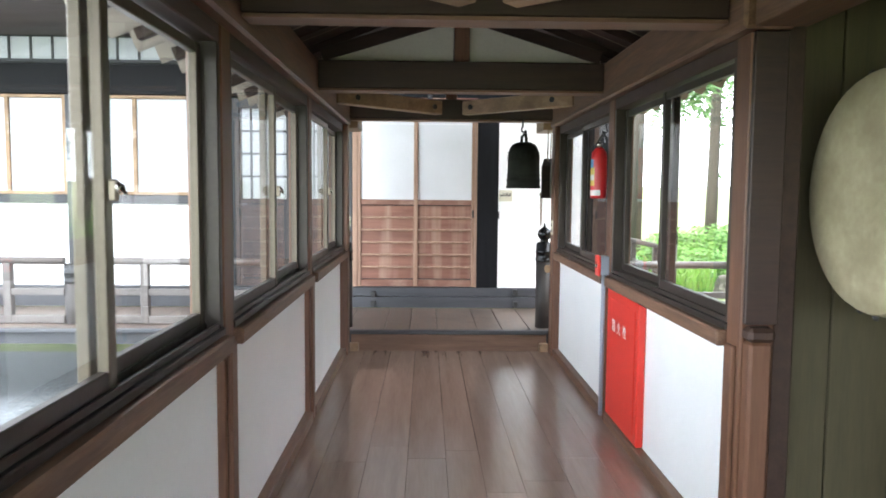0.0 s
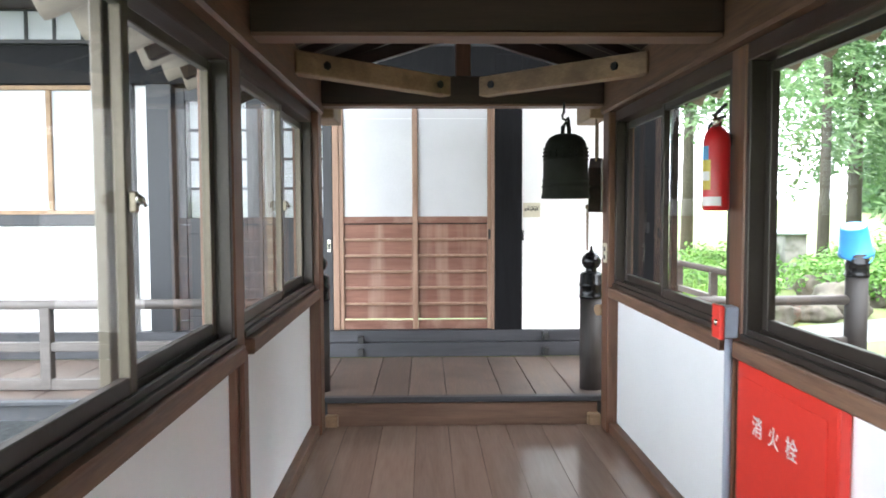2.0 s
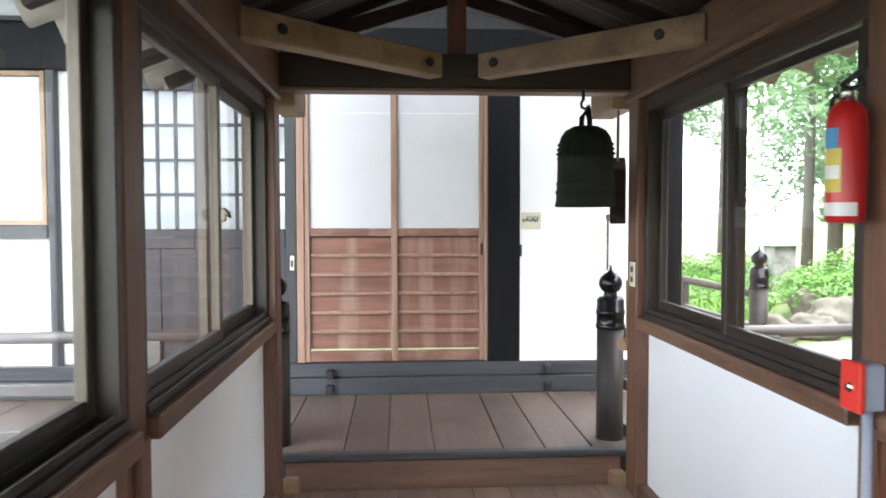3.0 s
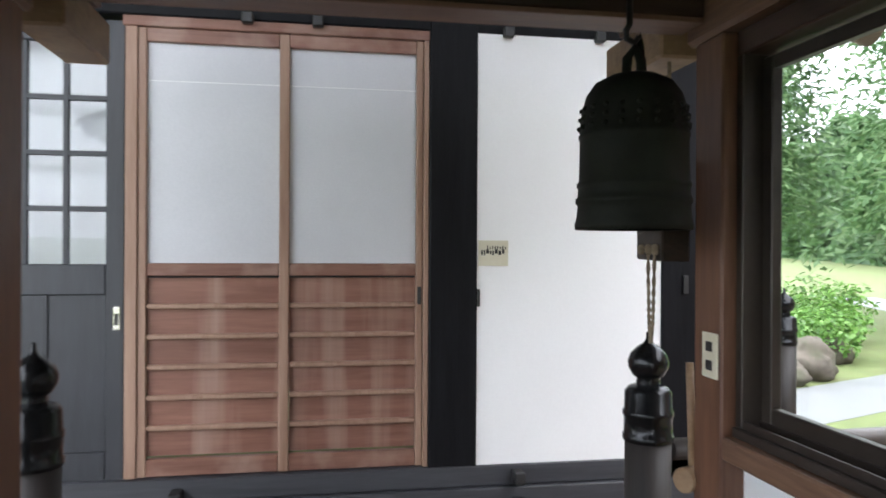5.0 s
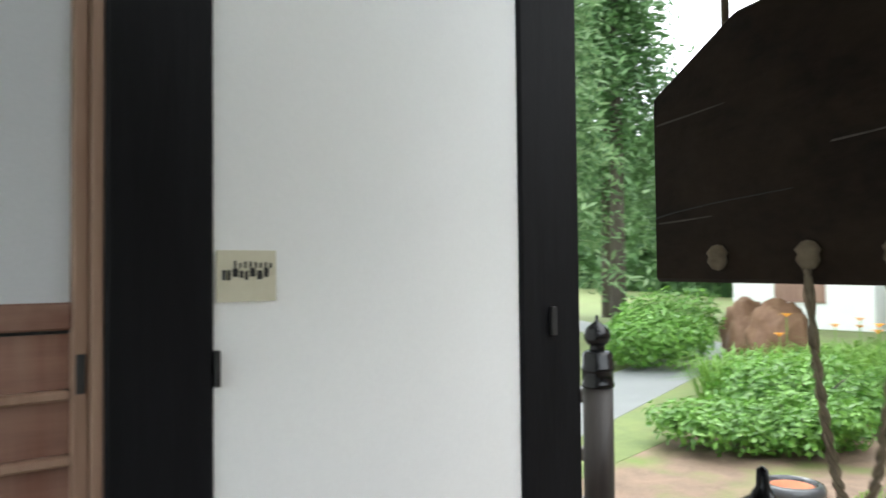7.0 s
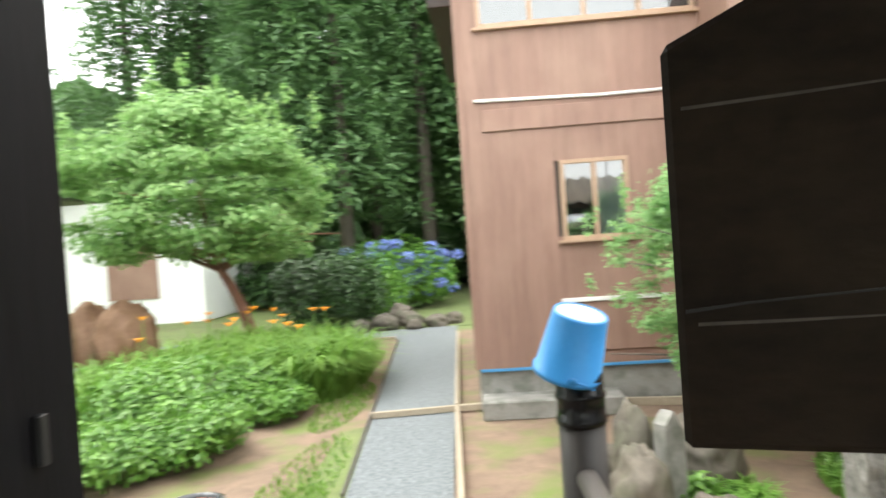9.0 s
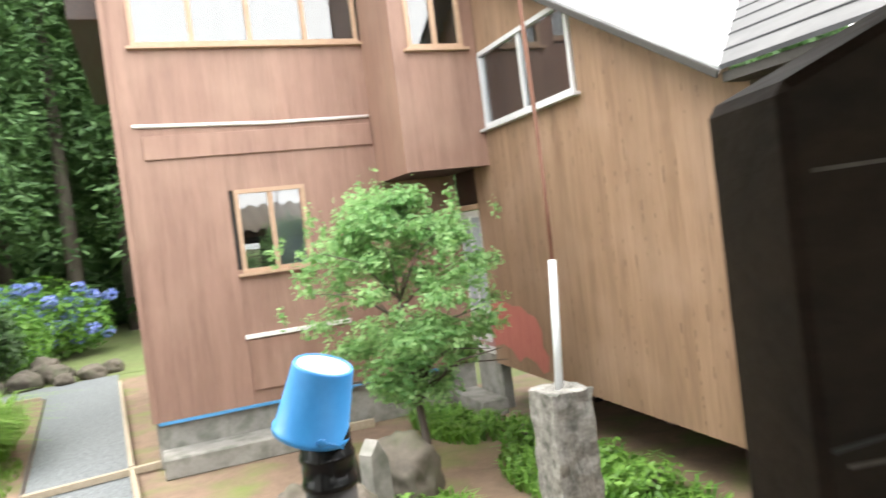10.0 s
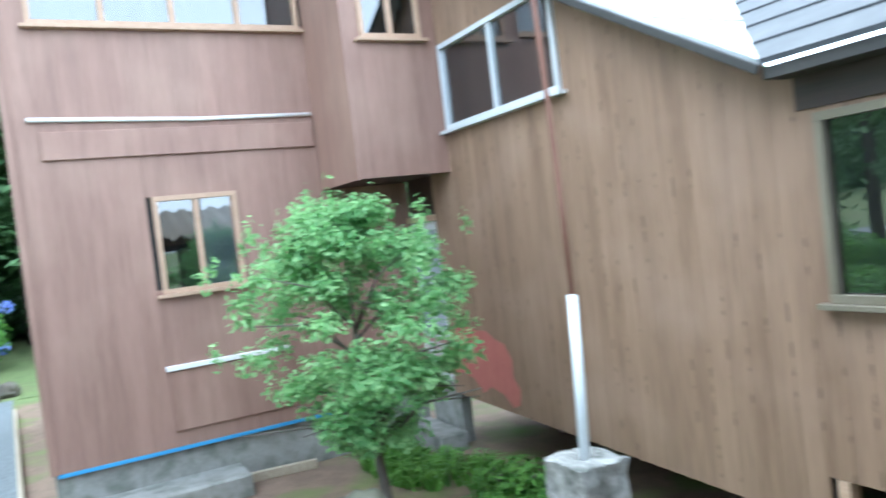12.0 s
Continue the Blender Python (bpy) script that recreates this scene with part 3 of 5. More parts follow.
# ---- roof timbers ----
RIDGE, SLOPE = 2.6, 0.4
ties = structure("roof_frame", "dark brown exposed roof timbers with ties, king posts and rafters", "roof frame")
for y in (-3.5, -1.7, 0.1, 1.96, 3.79, 5.58):
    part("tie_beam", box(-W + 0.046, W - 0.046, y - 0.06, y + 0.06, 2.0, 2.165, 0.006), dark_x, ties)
    part("tie_edge", box(-W + 0.05, W - 0.05, y - 0.062, y + 0.062, 1.985, 1.999, 0.002), wood_x, ties)
    part("king_post", box(-0.045, 0.045, y - 0.045, y + 0.045, 2.166, RIDGE - 0.13, 0.004), wood_z, ties)
    for s in (-1, 1):
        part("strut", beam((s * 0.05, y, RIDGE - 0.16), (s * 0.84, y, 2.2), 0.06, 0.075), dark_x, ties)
part("ridge_beam", box(-0.05, 0.05, -4.4, 5.9, RIDGE - 0.13, RIDGE - 0.01, 0.005), dark_y, ties)
y = -4.0
while y < 5.9:
    for s in (-1, 1):
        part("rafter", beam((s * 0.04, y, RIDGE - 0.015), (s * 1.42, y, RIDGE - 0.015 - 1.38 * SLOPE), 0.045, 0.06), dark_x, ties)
    y += 0.46
for s in (-1, 1):
    br = part("corner_brace", beam((s * 0.875, 4.66, 2.075), (s * 0.11, 5.39, 2.075), 0.09, 0.11, 0.006), pale_wood, ties, "pale corner brace with dark bolt heads")
    for u in (0.16, 0.87):
        p = Vector((s * 0.875, 4.66, 2.075)).lerp(Vector((s * 0.07, 5.42, 2.075)), u)
        n = Vector((-s * 0.69, -0.73, 0)).normalized()
        part("bolt_head", tube([p + n * 0.04, p + n * 0.052], 0.022, 6), rubber, br)
    br2 = part("corner_brace", beam((s * 0.875, 1.16, 2.075), (s * 0.07, 1.84, 2.075), 0.09, 0.11, 0.006), pale_wood, ties)
gable = structure("gable_infill", "old cream plaster infill above a tie beam", "wall")
for s in (-1, 1):
    part("infill", prism([(s * 0.05, 2.17), (s * 0.84, 2.17), (s * 0.84, RIDGE - 0.84 * SLOPE - 0.03), (s * 0.05, RIDGE - 0.13)], 0.03, Matrix.Translation((0, 3.78, 0))), cream_board, gable)
    part("infill", prism([(s * 0.05, 2.17), (s * 0.84, 2.17), (s * 0.84, RIDGE - 0.84 * SLOPE - 0.03), (s * 0.05, RIDGE - 0.13)], 0.03, Matrix.Translation((0, 0.09, 0))), cream_board, gable)


def corrugated(name, x0, x1, y0, y1, z0, z1, pitch, amp, material, label, category, thick=0.012):
    """A wavy roof sheet: waves along y, falling from (x0, z0) to (x1, z1)."""
    n = int((y1 - y0) / pitch * 8)
    bm = bmesh.new()
    rows = []
    for dz in (0, thick):
        for x, z in ((x0, z0), (x1, z1)):
            rows.append([bm.verts.new((x, y0 + (y1 - y0) * k / n, z + dz + amp * math.sin(2 * math.pi * k / 8))) for k in range(n + 1)])
    for k in range(n):
        for a, b in ((0, 1), (3, 2), (1, 3), (2, 0)):
            f = bm.faces.new((rows[a][k], rows[b][k], rows[b][k + 1], rows[a][k + 1]))
            f.smooth = True
    bmesh.ops.recalc_face_normals(bm, faces=bm.faces)
    return tagged(mesh_object(name, bm, material), label, category, kind="structure")


for s in (-1, 1):
    corrugated("roof_sheet", s * 0.0, s * 1.52, -4.4, 5.95, RIDGE + 0.06, RIDGE + 0.06 - 1.52 * SLOPE, 0.3, 0.042, roof_under,
               "wavy grey tile roof over the corridor, wet at the eaves", "roof")
for s in (-1, 1):
    bm = bmesh.new()
    vs = [bm.verts.new((s * x, yy, RIDGE + 0.02 - x * SLOPE)) for x, yy in ((0, -4.4), (1.3, -4.4), (1.3, 5.9), (0, 5.9))]
    bm.faces.new(vs)
    r = bmesh.ops.extrude_face_region(bm, geom=bm.faces[:])
    bmesh.ops.translate(bm, vec=(0, 0, 0.012), verts=[g for g in r["geom"] if isinstance(g, bmesh.types.BMVert)])
    bmesh.ops.recalc_face_normals(bm, faces=bm.faces)
    tagged(mesh_object("ceiling", bm, dark_y), "dark boarded underside of the corridor roof", "ceiling", kind="structure")

# ---- room beside the corridor's start ----
room = structure("wall_room", "olive painted plank wall beside the corridor", "wall")
part("lower_wall", box(W + 0.13, 2.6, 1.96, 2.02, -0.05, 2.74, 0), olive_board, room)
for k in range(6):
    x0 = W + 0.15 + k * 0.245
    part("plank", box(x0, x0 + 0.24, 1.945, 1.96, -0.03, 2.74, 0.004), olive_board, room)
part("side_wall", box(2.6, 2.66, -4.6, 2.02, -0.05, 2.74, 0), olive_board, room)
# Unseen wall; the gap between its two parts is added to admit daylight.
part("back_wall", box(1.05, 2.7, -4.65, -4.55, -0.05, 0.8, 0), olive_board, room)
part("back_wall", box(1.05, 2.7, -4.65, -4.55, 2.2, 2.74, 0), olive_board, room)
tagged(mesh_object("floor_room", box(1.0, 2.6, -4.6, 1.94, -0.14, -0.004, 0), deck_wood), "dark boarded floor of the side room", "floor", kind="structure")
tagged(mesh_object("ceiling_room", box(0.5, 2.66, -4.6, 2.0, 2.75, 2.79, 0), dark_y), "dark boarded ceiling of the side room", "ceiling", kind="structure")
entry_post = structure("entry_post", "brown corner post with a short worn stub before it", "post")
part("post", box(W + 0.125, W + 0.2, 1.84, 1.94, -0.03, 2.17, 0.005), dark_y, entry_post)
part("stub", box(W + 0.005, W + 0.085, 1.75, 1.815, -0.03, 0.88, 0.01), wood_z, entry_post)
part("dark_board", box(W + 0.003, W + 0.12, 1.795, 1.818, 0.935, 1.94, 0.004), dark_x, entry_post)
part("stub_cap", box(W + 0.0, W + 0.095, 1.745, 1.818, 0.88, 0.93, 0.014), dark_y, entry_post)
part("side_beam", beam((W + 0.08, 1.78, 2.06), (W + 0.08, -4.5, 2.06), 0.18, 0.22), wood_y, entry_post)

drum = thing("drum", "large barrel drum with a stained hide skin on a dark stand", "drum")
dm = pose(1.45, 1.5, 1.395, 0, -90, 0) @ Matrix.Diagonal((1.1, 1.1, 1.0, 1))
body = part("shell", lathe([(0.335, -0.3), (0.37, -0.15), (0.385, 0), (0.37, 0.15), (0.335, 0.3)], 40, m=dm), dark_x, drum)
part("skin", lathe([(0, 0.306), (0.25, 0.306), (0.332, 0.304), (0.34, 0.29), (0.342, 0.26)], 40, m=dm), drum_skin, drum, "stained hide drum skin")
for k in range(28):
    a = 2 * math.pi * k / 28
    part("tack", lathe([(0, 0.012), (0.008, 0.01), (0.012, 0)], 8, m=dm @ Matrix.Translation((0.346 * math.cos(a), 0.346 * math.sin(a), 0.268))), rubber, drum)
for sx in (-0.25, 0.25):
    part("leg", box(1.5, 1.58, 1.5 + sx - 0.035, 1.5 + sx + 0.035, 0.07, 1.1, 0.006), dark_y, drum)
part("cradle", box(1.49, 1.59, 1.18, 1.82, 0.95, 1.05, 0.01), dark_y, drum)
part("foot_bar", box(1.3, 1.8, 1.16, 1.84, -0.004, 0.07, 0.01), dark_y, drum)

# ================= temple hall facade =================
FY = 7.03
hall = structure("wall_temple", "temple hall front of white plaster between black posts", "wall")
part("plaster_bay", box(0.54, 1.455, FY - 0.056, FY + 0.08, 0.3, 2.4, 0), plaster, hall)
part("side_wall", box(1.445, 1.525, FY + 0.2, 16.0, -0.1, 3.4, 0), plaster, hall)
part("upper_wall", box(-9.0, 1.6, FY + 0.03, FY + 0.1, 2.66, 4.4, 0), grey_z, hall)
part("post", box(0.325, 0.546, FY - 0.066, FY + 0.15, 0.17, 2.6, 0.006), black_z, hall, "black-stained square post")
part("corner_post", box(1.447, 1.69, FY - 0.07, FY + 0.14, 0.0, 3.2, 0.008), black_z, hall, "black-stained corner post with a slot")
part("latch_block", box(1.552, 1.575, FY - 0.085, FY - 0.07, 1.165, 1.25, 0.002), rubber, hall)
part("catch_block", box(0.546, 0.558, FY - 0.075, FY - 0.055, 1.11, 1.19, 0.002), rubber, hall)
part("lintel", box(-9.0, 1.446, FY - 0.062, FY + 0.13, 2.36, 2.66, 0.006), black_z, hall)
part("sill_beam", box(-9.0, 1.6, FY - 0.07, FY + 0.1, 0.29, 0.383, 0.004), black_x, hall)
part("ground_beam", box(-9.0, 1.66, FY - 0.1, FY + 0.1, 0.172, 0.288, 0.005), black_x, hall)
for x, z0 in ((-0.757, 0.29), (0.734, 0.31), (-0.757, 0.19), (0.734, 0.19)):
    part("stop_block", box(x - 0.024, x + 0.024, FY - 0.15, FY - 0.1 if z0 < 0.25 else FY - 0.07, z0, z0 + 0.055, 0.005), rubber, hall)
part("eave_soffit", box(-9.0, 2.3, 5.5, FY, 2.95, 3.0, 0), dark_x, hall)
part("hall_back", box(-9.0, 1.5, 12.0, 12.1, -0.2, 4.4, 0), grey_z, hall)
part("hall_roof", box(-9.2, 3.0, FY, 14.0, 4.4, 4.5, 0), tile_dark, hall)
part("door_header", box(-0.99, 0.327, FY - 0.055, FY + 0.06, 2.315, 2.36, 0.004), cedar_x, hall, "reddish timber door head")
for x in (1.1, 0.66, -0.5, -0.2):
    part("lamp_bracket", box(x, x + 0.05, FY - 0.1, FY - 0.062, 2.34, 2.39, 0.006), rubber, hall)

door = structure("door_1", "reddish cedar sliding door with white paper above slatted panels, closed", "door")
D0, D1, DZ0, DZ1, DM = -0.93, 0.312, 0.385, 2.315, 1.305
part("frame_jamb", box(D0 - 0.05, D0, FY - 0.05, FY + 0.05, DZ0, DZ1, 0.004), cedar_z, door)
part("frame_jamb", box(D1 - 0.012, D1 + 0.012, FY - 0.055, FY + 0.05, DZ0, DZ1, 0.003), cedar_z, door)
for x0, x1 in ((D0, D0 + 0.035), (-0.34, -0.296), (D1 - 0.044, D1 - 0.013)):
    part("stile", box(x0, x1, FY - 0.04, FY, DZ0 + 0.002, DZ1, 0.004), cedar_z, door)
for x0, x1 in ((D0 + 0.036, -0.341), (-0.295, D1 - 0.045)):
    part("paper", box(x0, x1, FY - 0.016, FY - 0.012, DM, DZ1 - 0.06, 0), paper, door, "white paper with faint creases, greyed for shade")
    part("top_rail", box(x0, x1, FY - 0.038, FY - 0.004, DZ1 - 0.06, DZ1, 0.003), cedar_x, door)
    part("mid_rail", box(x0, x1, FY - 0.038, FY - 0.004, DM - 0.055, DM, 0.004), cedar_x, door)
    part("bottom_rail", box(x0, x1, FY - 0.038, FY - 0.004, DZ0 + 0.003, DZ0 + 0.078, 0.004), cedar_x, door)
    zs = [DZ0 + 0.078 + k * (DM - 0.055 - DZ0 - 0.078) / 6 for k in range(7)]
    for k in range(6):
        part("slat_panel", box(x0, x1, FY - 0.012, FY - 0.002, zs[k] + 0.009, zs[k + 1] - 0.009, 0), cedar_panel, door)
        if k:
            part("slat", box(x0, x1, FY - 0.038, FY - 0.002, zs[k] - 0.011, zs[k] + 0.011, 0.005), cedar_z, door)
part("finger_pull", box(D1 - 0.038, D1 - 0.02, FY - 0.043, FY - 0.04, 1.12, 1.2, 0.002), rubber, door)
part("paper_seam", box(D0 + 0.04, D1 - 0.046, FY - 0.0175, FY - 0.016, 2.09, 2.093, 0), plaster, door)


def lattice_door(name, x0, x1, y, cols, handle):
    d = structure(name, "dark stained glazed lattice door over solid panels, closed", "door")
    part("stile", box(x0, x0 + 0.075, y, y + 0.035, 0.33, 2.34, 0.004), grey_z, d)
    part("stile", box(x1 - 0.075, x1, y, y + 0.035, 0.33, 2.34, 0.004), grey_z, d)
    for z0, z1 in ((0.33, 0.5), (1.17, 1.3), (2.24, 2.34)):
        part("rail", box(x0 + 0.076, x1 - 0.076, y, y + 0.035, z0, z1, 0.004), grey_z, d)
    for k in range(1, cols):
        x = x0 + 0.075 + (x1 - x0 - 0.15) * k / cols
        part("glazing_bar", box(x - 0.011, x + 0.011, y + 0.004, y + 0.03, 1.3, 2.24, 0.002), grey_z, d)
    for k in range(1, 4):
        z = 1.3 + 0.94 * k / 4
        part("glazing_bar", box(x0 + 0.076, x1 - 0.076, y + 0.006, y + 0.028, z - 0.011, z + 0.011, 0.002), grey_z, d)
    pane = part("pane", box(x0 + 0.076, x1 - 0.076, y + 0.016, y + 0.02, 1.3, 2.24, 0), glass, d)
    pane.visible_shadow = False
    part("panel", box(x0 + 0.076, (x0 + x1) / 2 - 0.012, y + 0.012, y + 0.022, 0.5, 1.17, 0.002), grey_z, d)
    part("panel", box((x0 + x1) / 2 + 0.012, x1 - 0.076, y + 0.012, y + 0.022, 0.5, 1.17, 0.002), grey_z, d)
    part("muntin", box((x0 + x1) / 2 - 0.012, (x0 + x1) / 2 + 0.012, y + 0.004, y + 0.03, 0.5, 1.17, 0.002), grey_z, d)
    part("inner_screen", box(x0 + 0.08, x1 - 0.08, y + 0.12, y + 0.13, 0.4, 2.3, 0), paper, d, "pale screen behind the panes")
    if handle:
        h = part("door_handle", box(x1 - 0.045, x1 - 0.015, y - 0.004, y, 1.02, 1.12, 0.003), chrome, d, "chrome pull plate")
        part("handle_cup", box(x1 - 0.038, x1 - 0.022, y - 0.006, y - 0.0045, 1.04, 1.09, 0.002), rubber, h)
    return d


lattice_door("door_2", -1.62, -0.985, FY - 0.03, 3, True)
lattice_door("door_3", -2.24, -1.6, FY + 0.012, 4, False)
part("post", box(-2.45, -2.25, FY - 0.05, FY + 0.15, 0.17, 2.6, 0.006), grey_z, hall)
part("post", box(-2.62, -2.56, FY - 0.042, FY + 0.12, 0.17, 2.6, 0.006), grey_z, hall)
part("plaster_strip", box(-2.56, -2.45, FY + 0.02, FY + 0.08, 0.32, 2.36, 0), plaster, hall)
for k, x1 in enumerate((-2.63, -3.93, -5.23, -6.53)):
    x0 = x1 - 1.2
    part("plaster_bay", box(x0, x1, FY + 0.01, FY + 0.08, 0.32, 1.24, 0), plaster, hall)
    part("window_ledge", box(x0, x1, FY - 0.04, FY + 0.08, 1.242, 1.33, 0.004), grey_z, hall)
    w = structure("window_%d" % (20 + k), "paper-lined timber window pair in the temple front, closed", "window")
    part("frame", box(x0, x0 + 0.035, FY - 0.03, FY + 0.04, 1.332, 2.355, 0.003), pale_wood, w)
    part("frame", box(x1 - 0.035, x1, FY - 0.03, FY + 0.04, 1.332, 2.355, 0.003), pale_wood, w)
    part("frame", box(x0 + 0.036, x1 - 0.036, FY - 0.03, FY + 0.04, 2.32, 2.355, 0.003), pale_wood, w)
    part("frame", box(x0 + 0.036, x1 - 0.036, FY - 0.03, FY + 0.04, 1.332, 1.365, 0.003), pale_wood, w)
    part("mullion", box((x0 + x1) / 2 - 0.02, (x0 + x1) / 2 + 0.02, FY - 0.028, FY + 0.03, 1.366, 2.319, 0.003), pale_wood, w)
    part("paper", box(x0 + 0.036, x1 - 0.036, FY + 0.0, FY + 0.006, 1.366, 2.319, 0), grey_paper, w)
    if k:
        part("post", box(x1 + 0.001, x1 + 0.099, FY - 0.042, FY + 0.12, 0.17, 2.6, 0.005), grey_z, hall)
# lattice transom above the lintel
tr = structure("transom", "white-papered lattice transom under the temple eave", "transom")
part("paper", box(-8.5, -1.0, FY + 0.0, FY + 0.025, 2.7, 3.2, 0), grey_paper, tr)
for k in range(34):
    x = -8.45 + k * 0.22
    part("bar", box(x - 0.012, x + 0.012, FY - 0.012, FY - 0.001, 2.7, 3.2, 0), grey_z, tr)
for z in (2.7, 2.95, 3.2):
    part("rail", box(-8.5, -1.0, FY - 0.02, FY - 0.0125, z - 0.015, z + 0.015, 0), grey_z, tr)

sign = thing("wall_sign", "small cream paper notice with a line of dark handwriting on plaster", "notice")
part("sheet", box(0.553, 0.692, FY - 0.062, FY - 0.057, 1.296, 1.412, 0), cream_plate, sign)
rs = random.Random(4)
x = 0.565
while x < 0.675:
    w = rs.uniform(0.006, 0.014)
    part("mark", box(x, x + w, FY - 0.0635, FY - 0.0622, 1.35 + rs.uniform(-0.006, 0.004), 1.366 + rs.uniform(-0.003, 0.008), 0), rubber, sign)
    x += w + 0.004
x = 0.592
while x < 0.684:
    part("mark", box(x, x + 0.005, FY - 0.0635, FY - 0.0622, 1.372, 1.386 + rs.uniform(-0.003, 0.003), 0), rubber, sign)
    x += 0.012

# ---- verandah ----
deck = structure("verandah", "weathered dark verandah boards with a black nosing", "verandah")
part("deck_frame", box(-9.0, 2.85, 5.72, FY, 0.03, 0.13, 0), black_x, deck)
part("deck_frame", box(1.75, 2.85, FY, 14.0, 0.03, 0.13, 0), black_x, deck)
part("nosing", box(-9.0, 2.87, 5.64, 5.71, 0.14, 0.176, 0.008), black_x, deck, "black nosing board")
part("step_beam", box(-0.86, 0.86, 5.66, 5.72, -0.02, 0.139, 0.006), wood_x, deck, "worn brown step beam")
for s in (-1, 1):
    part("step_block", box(s * 0.79, s * 0.87, 5.6, 5.66, -0.02, 0.07, 0.008), pale_wood, deck)
for x in (-8, -6.2, -4.4, -2.6, -1.2, 1.2, 2.7):
    part("stilt", box(x - 0.06, x + 0.06, 5.8, 5.92, GZ, 0.03, 0.005), black_x, deck)
for yy in (7.9, 9.7, 11.5):
    part("stilt", box(2.66, 2.78, yy - 0.06, yy + 0.06, GZ, 0.03, 0.005), black_x, deck)


def newel(x, y, top, label, bucket=False):
    n = thing("newel_post", label, "newel post", "verandah newels")
    r = 0.072
    z1 = top - 0.17 if not bucket else top
    part("shaft", lathe([(0, 0.0), (r, 0.0), (r, z1 - 0.175), (0, z1 - 0.175)], 28, (x, y, 0)), newel_wood, n)
    part("cap", lathe([(r + 0.004, z1 - 0.175), (r + 0.007, z1 - 0.17), (r + 0.007, z1 - 0.155), (r + 0.003, z1 - 0.15), (r + 0.003, z1 - 0.1),
                       (r + 0.007, z1 - 0.095), (r + 0.007, z1 - 0.08), (r + 0.002, z1 - 0.075), (r + 0.001, z1 - 0.02), (r - 0.01, z1 - 0.006), (r - 0.025, z1), (0, z1)], 28, (x, y, 0)), finial_metal, n, "ringed black metal cap")
    if not bucket:
        z = z1
        part("finial", lathe([(0.035, z), (0.038, z + 0.012), (0.034, z + 0.02), (0.05, z + 0.032), (0.062, z + 0.055), (0.064, z + 0.075), (0.055, z + 0.1),
                              (0.035, z + 0.12), (0.016, z + 0.132), (0.008, z + 0.145), (0.007, z + 0.165), (0, z + 0.17)], 28, (x, y, 0)), finial_metal, n, "black onion-shaped finial")
    return n


newel(0.86, 5.865, 1.119, "round black newel with an onion finial beside the corridor")
newel(-0.94, 5.87, 1.113, "round black newel with an onion finial, worn brown low down")
newel(2.69, 5.95, 1.07, "round black newel standing under an upturned blue bucket", True)
newel(2.66, 7.79, 1.142, "round black newel with an onion finial at the verandah steps")
newel(-3.4, 5.96, 0.72, "low grey newel in the verandah railing", True)


def railing(name, a, b, label):
    r = thing(name, label, "railing", "verandah railings")
    a, b = Vector(a), Vector(b)
    part("top_rail", tube([a + Vector((0, 0, 0.74)), b + Vector((0, 0, 0.74))], 0.034, 12), rail_wood, r)
    part("mid_rail", beam(a + Vector((0, 0, 0.46)), b + Vector((0, 0, 0.46)), 0.05, 0.06), rail_wood, r)
    part("low_rail", beam(a + Vector((0, 0, 0.21)), b + Vector((0, 0, 0.21)), 0.06, 0.07), rail_wood, r)
    n = max(1, int((b - a).length / 0.9))
    for k in range(1, n + 1):
        p = a.lerp(b, (k - 0.5) / n)
        part("baluster", box(p.x - 0.035, p.x + 0.035, p.y - 0.035, p.y + 0.035, 0.175, 0.72, 0.005), rail_wood, r)
    return r


railing("railing", (0.94, 5.87, 0), (2.63, 5.95, 0), "dark round-topped railing along the verandah edge")
railing("railing", (-1.01, 5.95, 0), (-3.33, 5.95, 0), "grey round-topped railing before the temple front")
railing("railing", (-3.47, 5.95, 0), (-8.5, 5.95, 0), "grey round-topped railing before the temple front")
railing("railing", (2.66, 7.86, 0), (2.66, 13.8, 0), "dark railing along the side verandah")

bucket = thing("bucket", "upturned blue plastic bucket, glare painted on its base, over a newel", "bucket")
bmx = pose(2.7, 5.985, 1.05, 14, -15, 0) @ Matrix.Diagonal((0.85, 0.85, 0.72, 1))
part("wall", lathe([(0.118, 0.0), (0.13, 0.0), (0.13, 0.018), (0.122, 0.022), (0.1, 0.275), (0.096, 0.285), (0.09, 0.285), (0.09, 0.276), (0.094, 0.272), (0.114, 0.02)], 36, m=bmx), blue_plastic, bucket)
part("base", lathe([(0, 0.277), (0.088, 0.277), (0.088, 0.281), (0, 0.281)], 36, m=bmx), bucket_base, bucket, "bucket base paled by painted glare")
part("handle", tube([bmx @ Vector((0.128 * math.cos(t), 0.128 * math.sin(t), 0.03 - 0.085 * math.sin(t * 1.0) ** 2)) for t in [math.pi * (1 + k / 14) for k in range(15)]], 0.004, 6), blue_plastic, bucket)
part("ear", lathe([(0, 0), (0.016, 0), (0.016, 0.01), (0, 0.01)], 12, m=bmx @ pose(-0.122, 0, 0.03, 0, -90, 0)), blue_plastic, bucket)

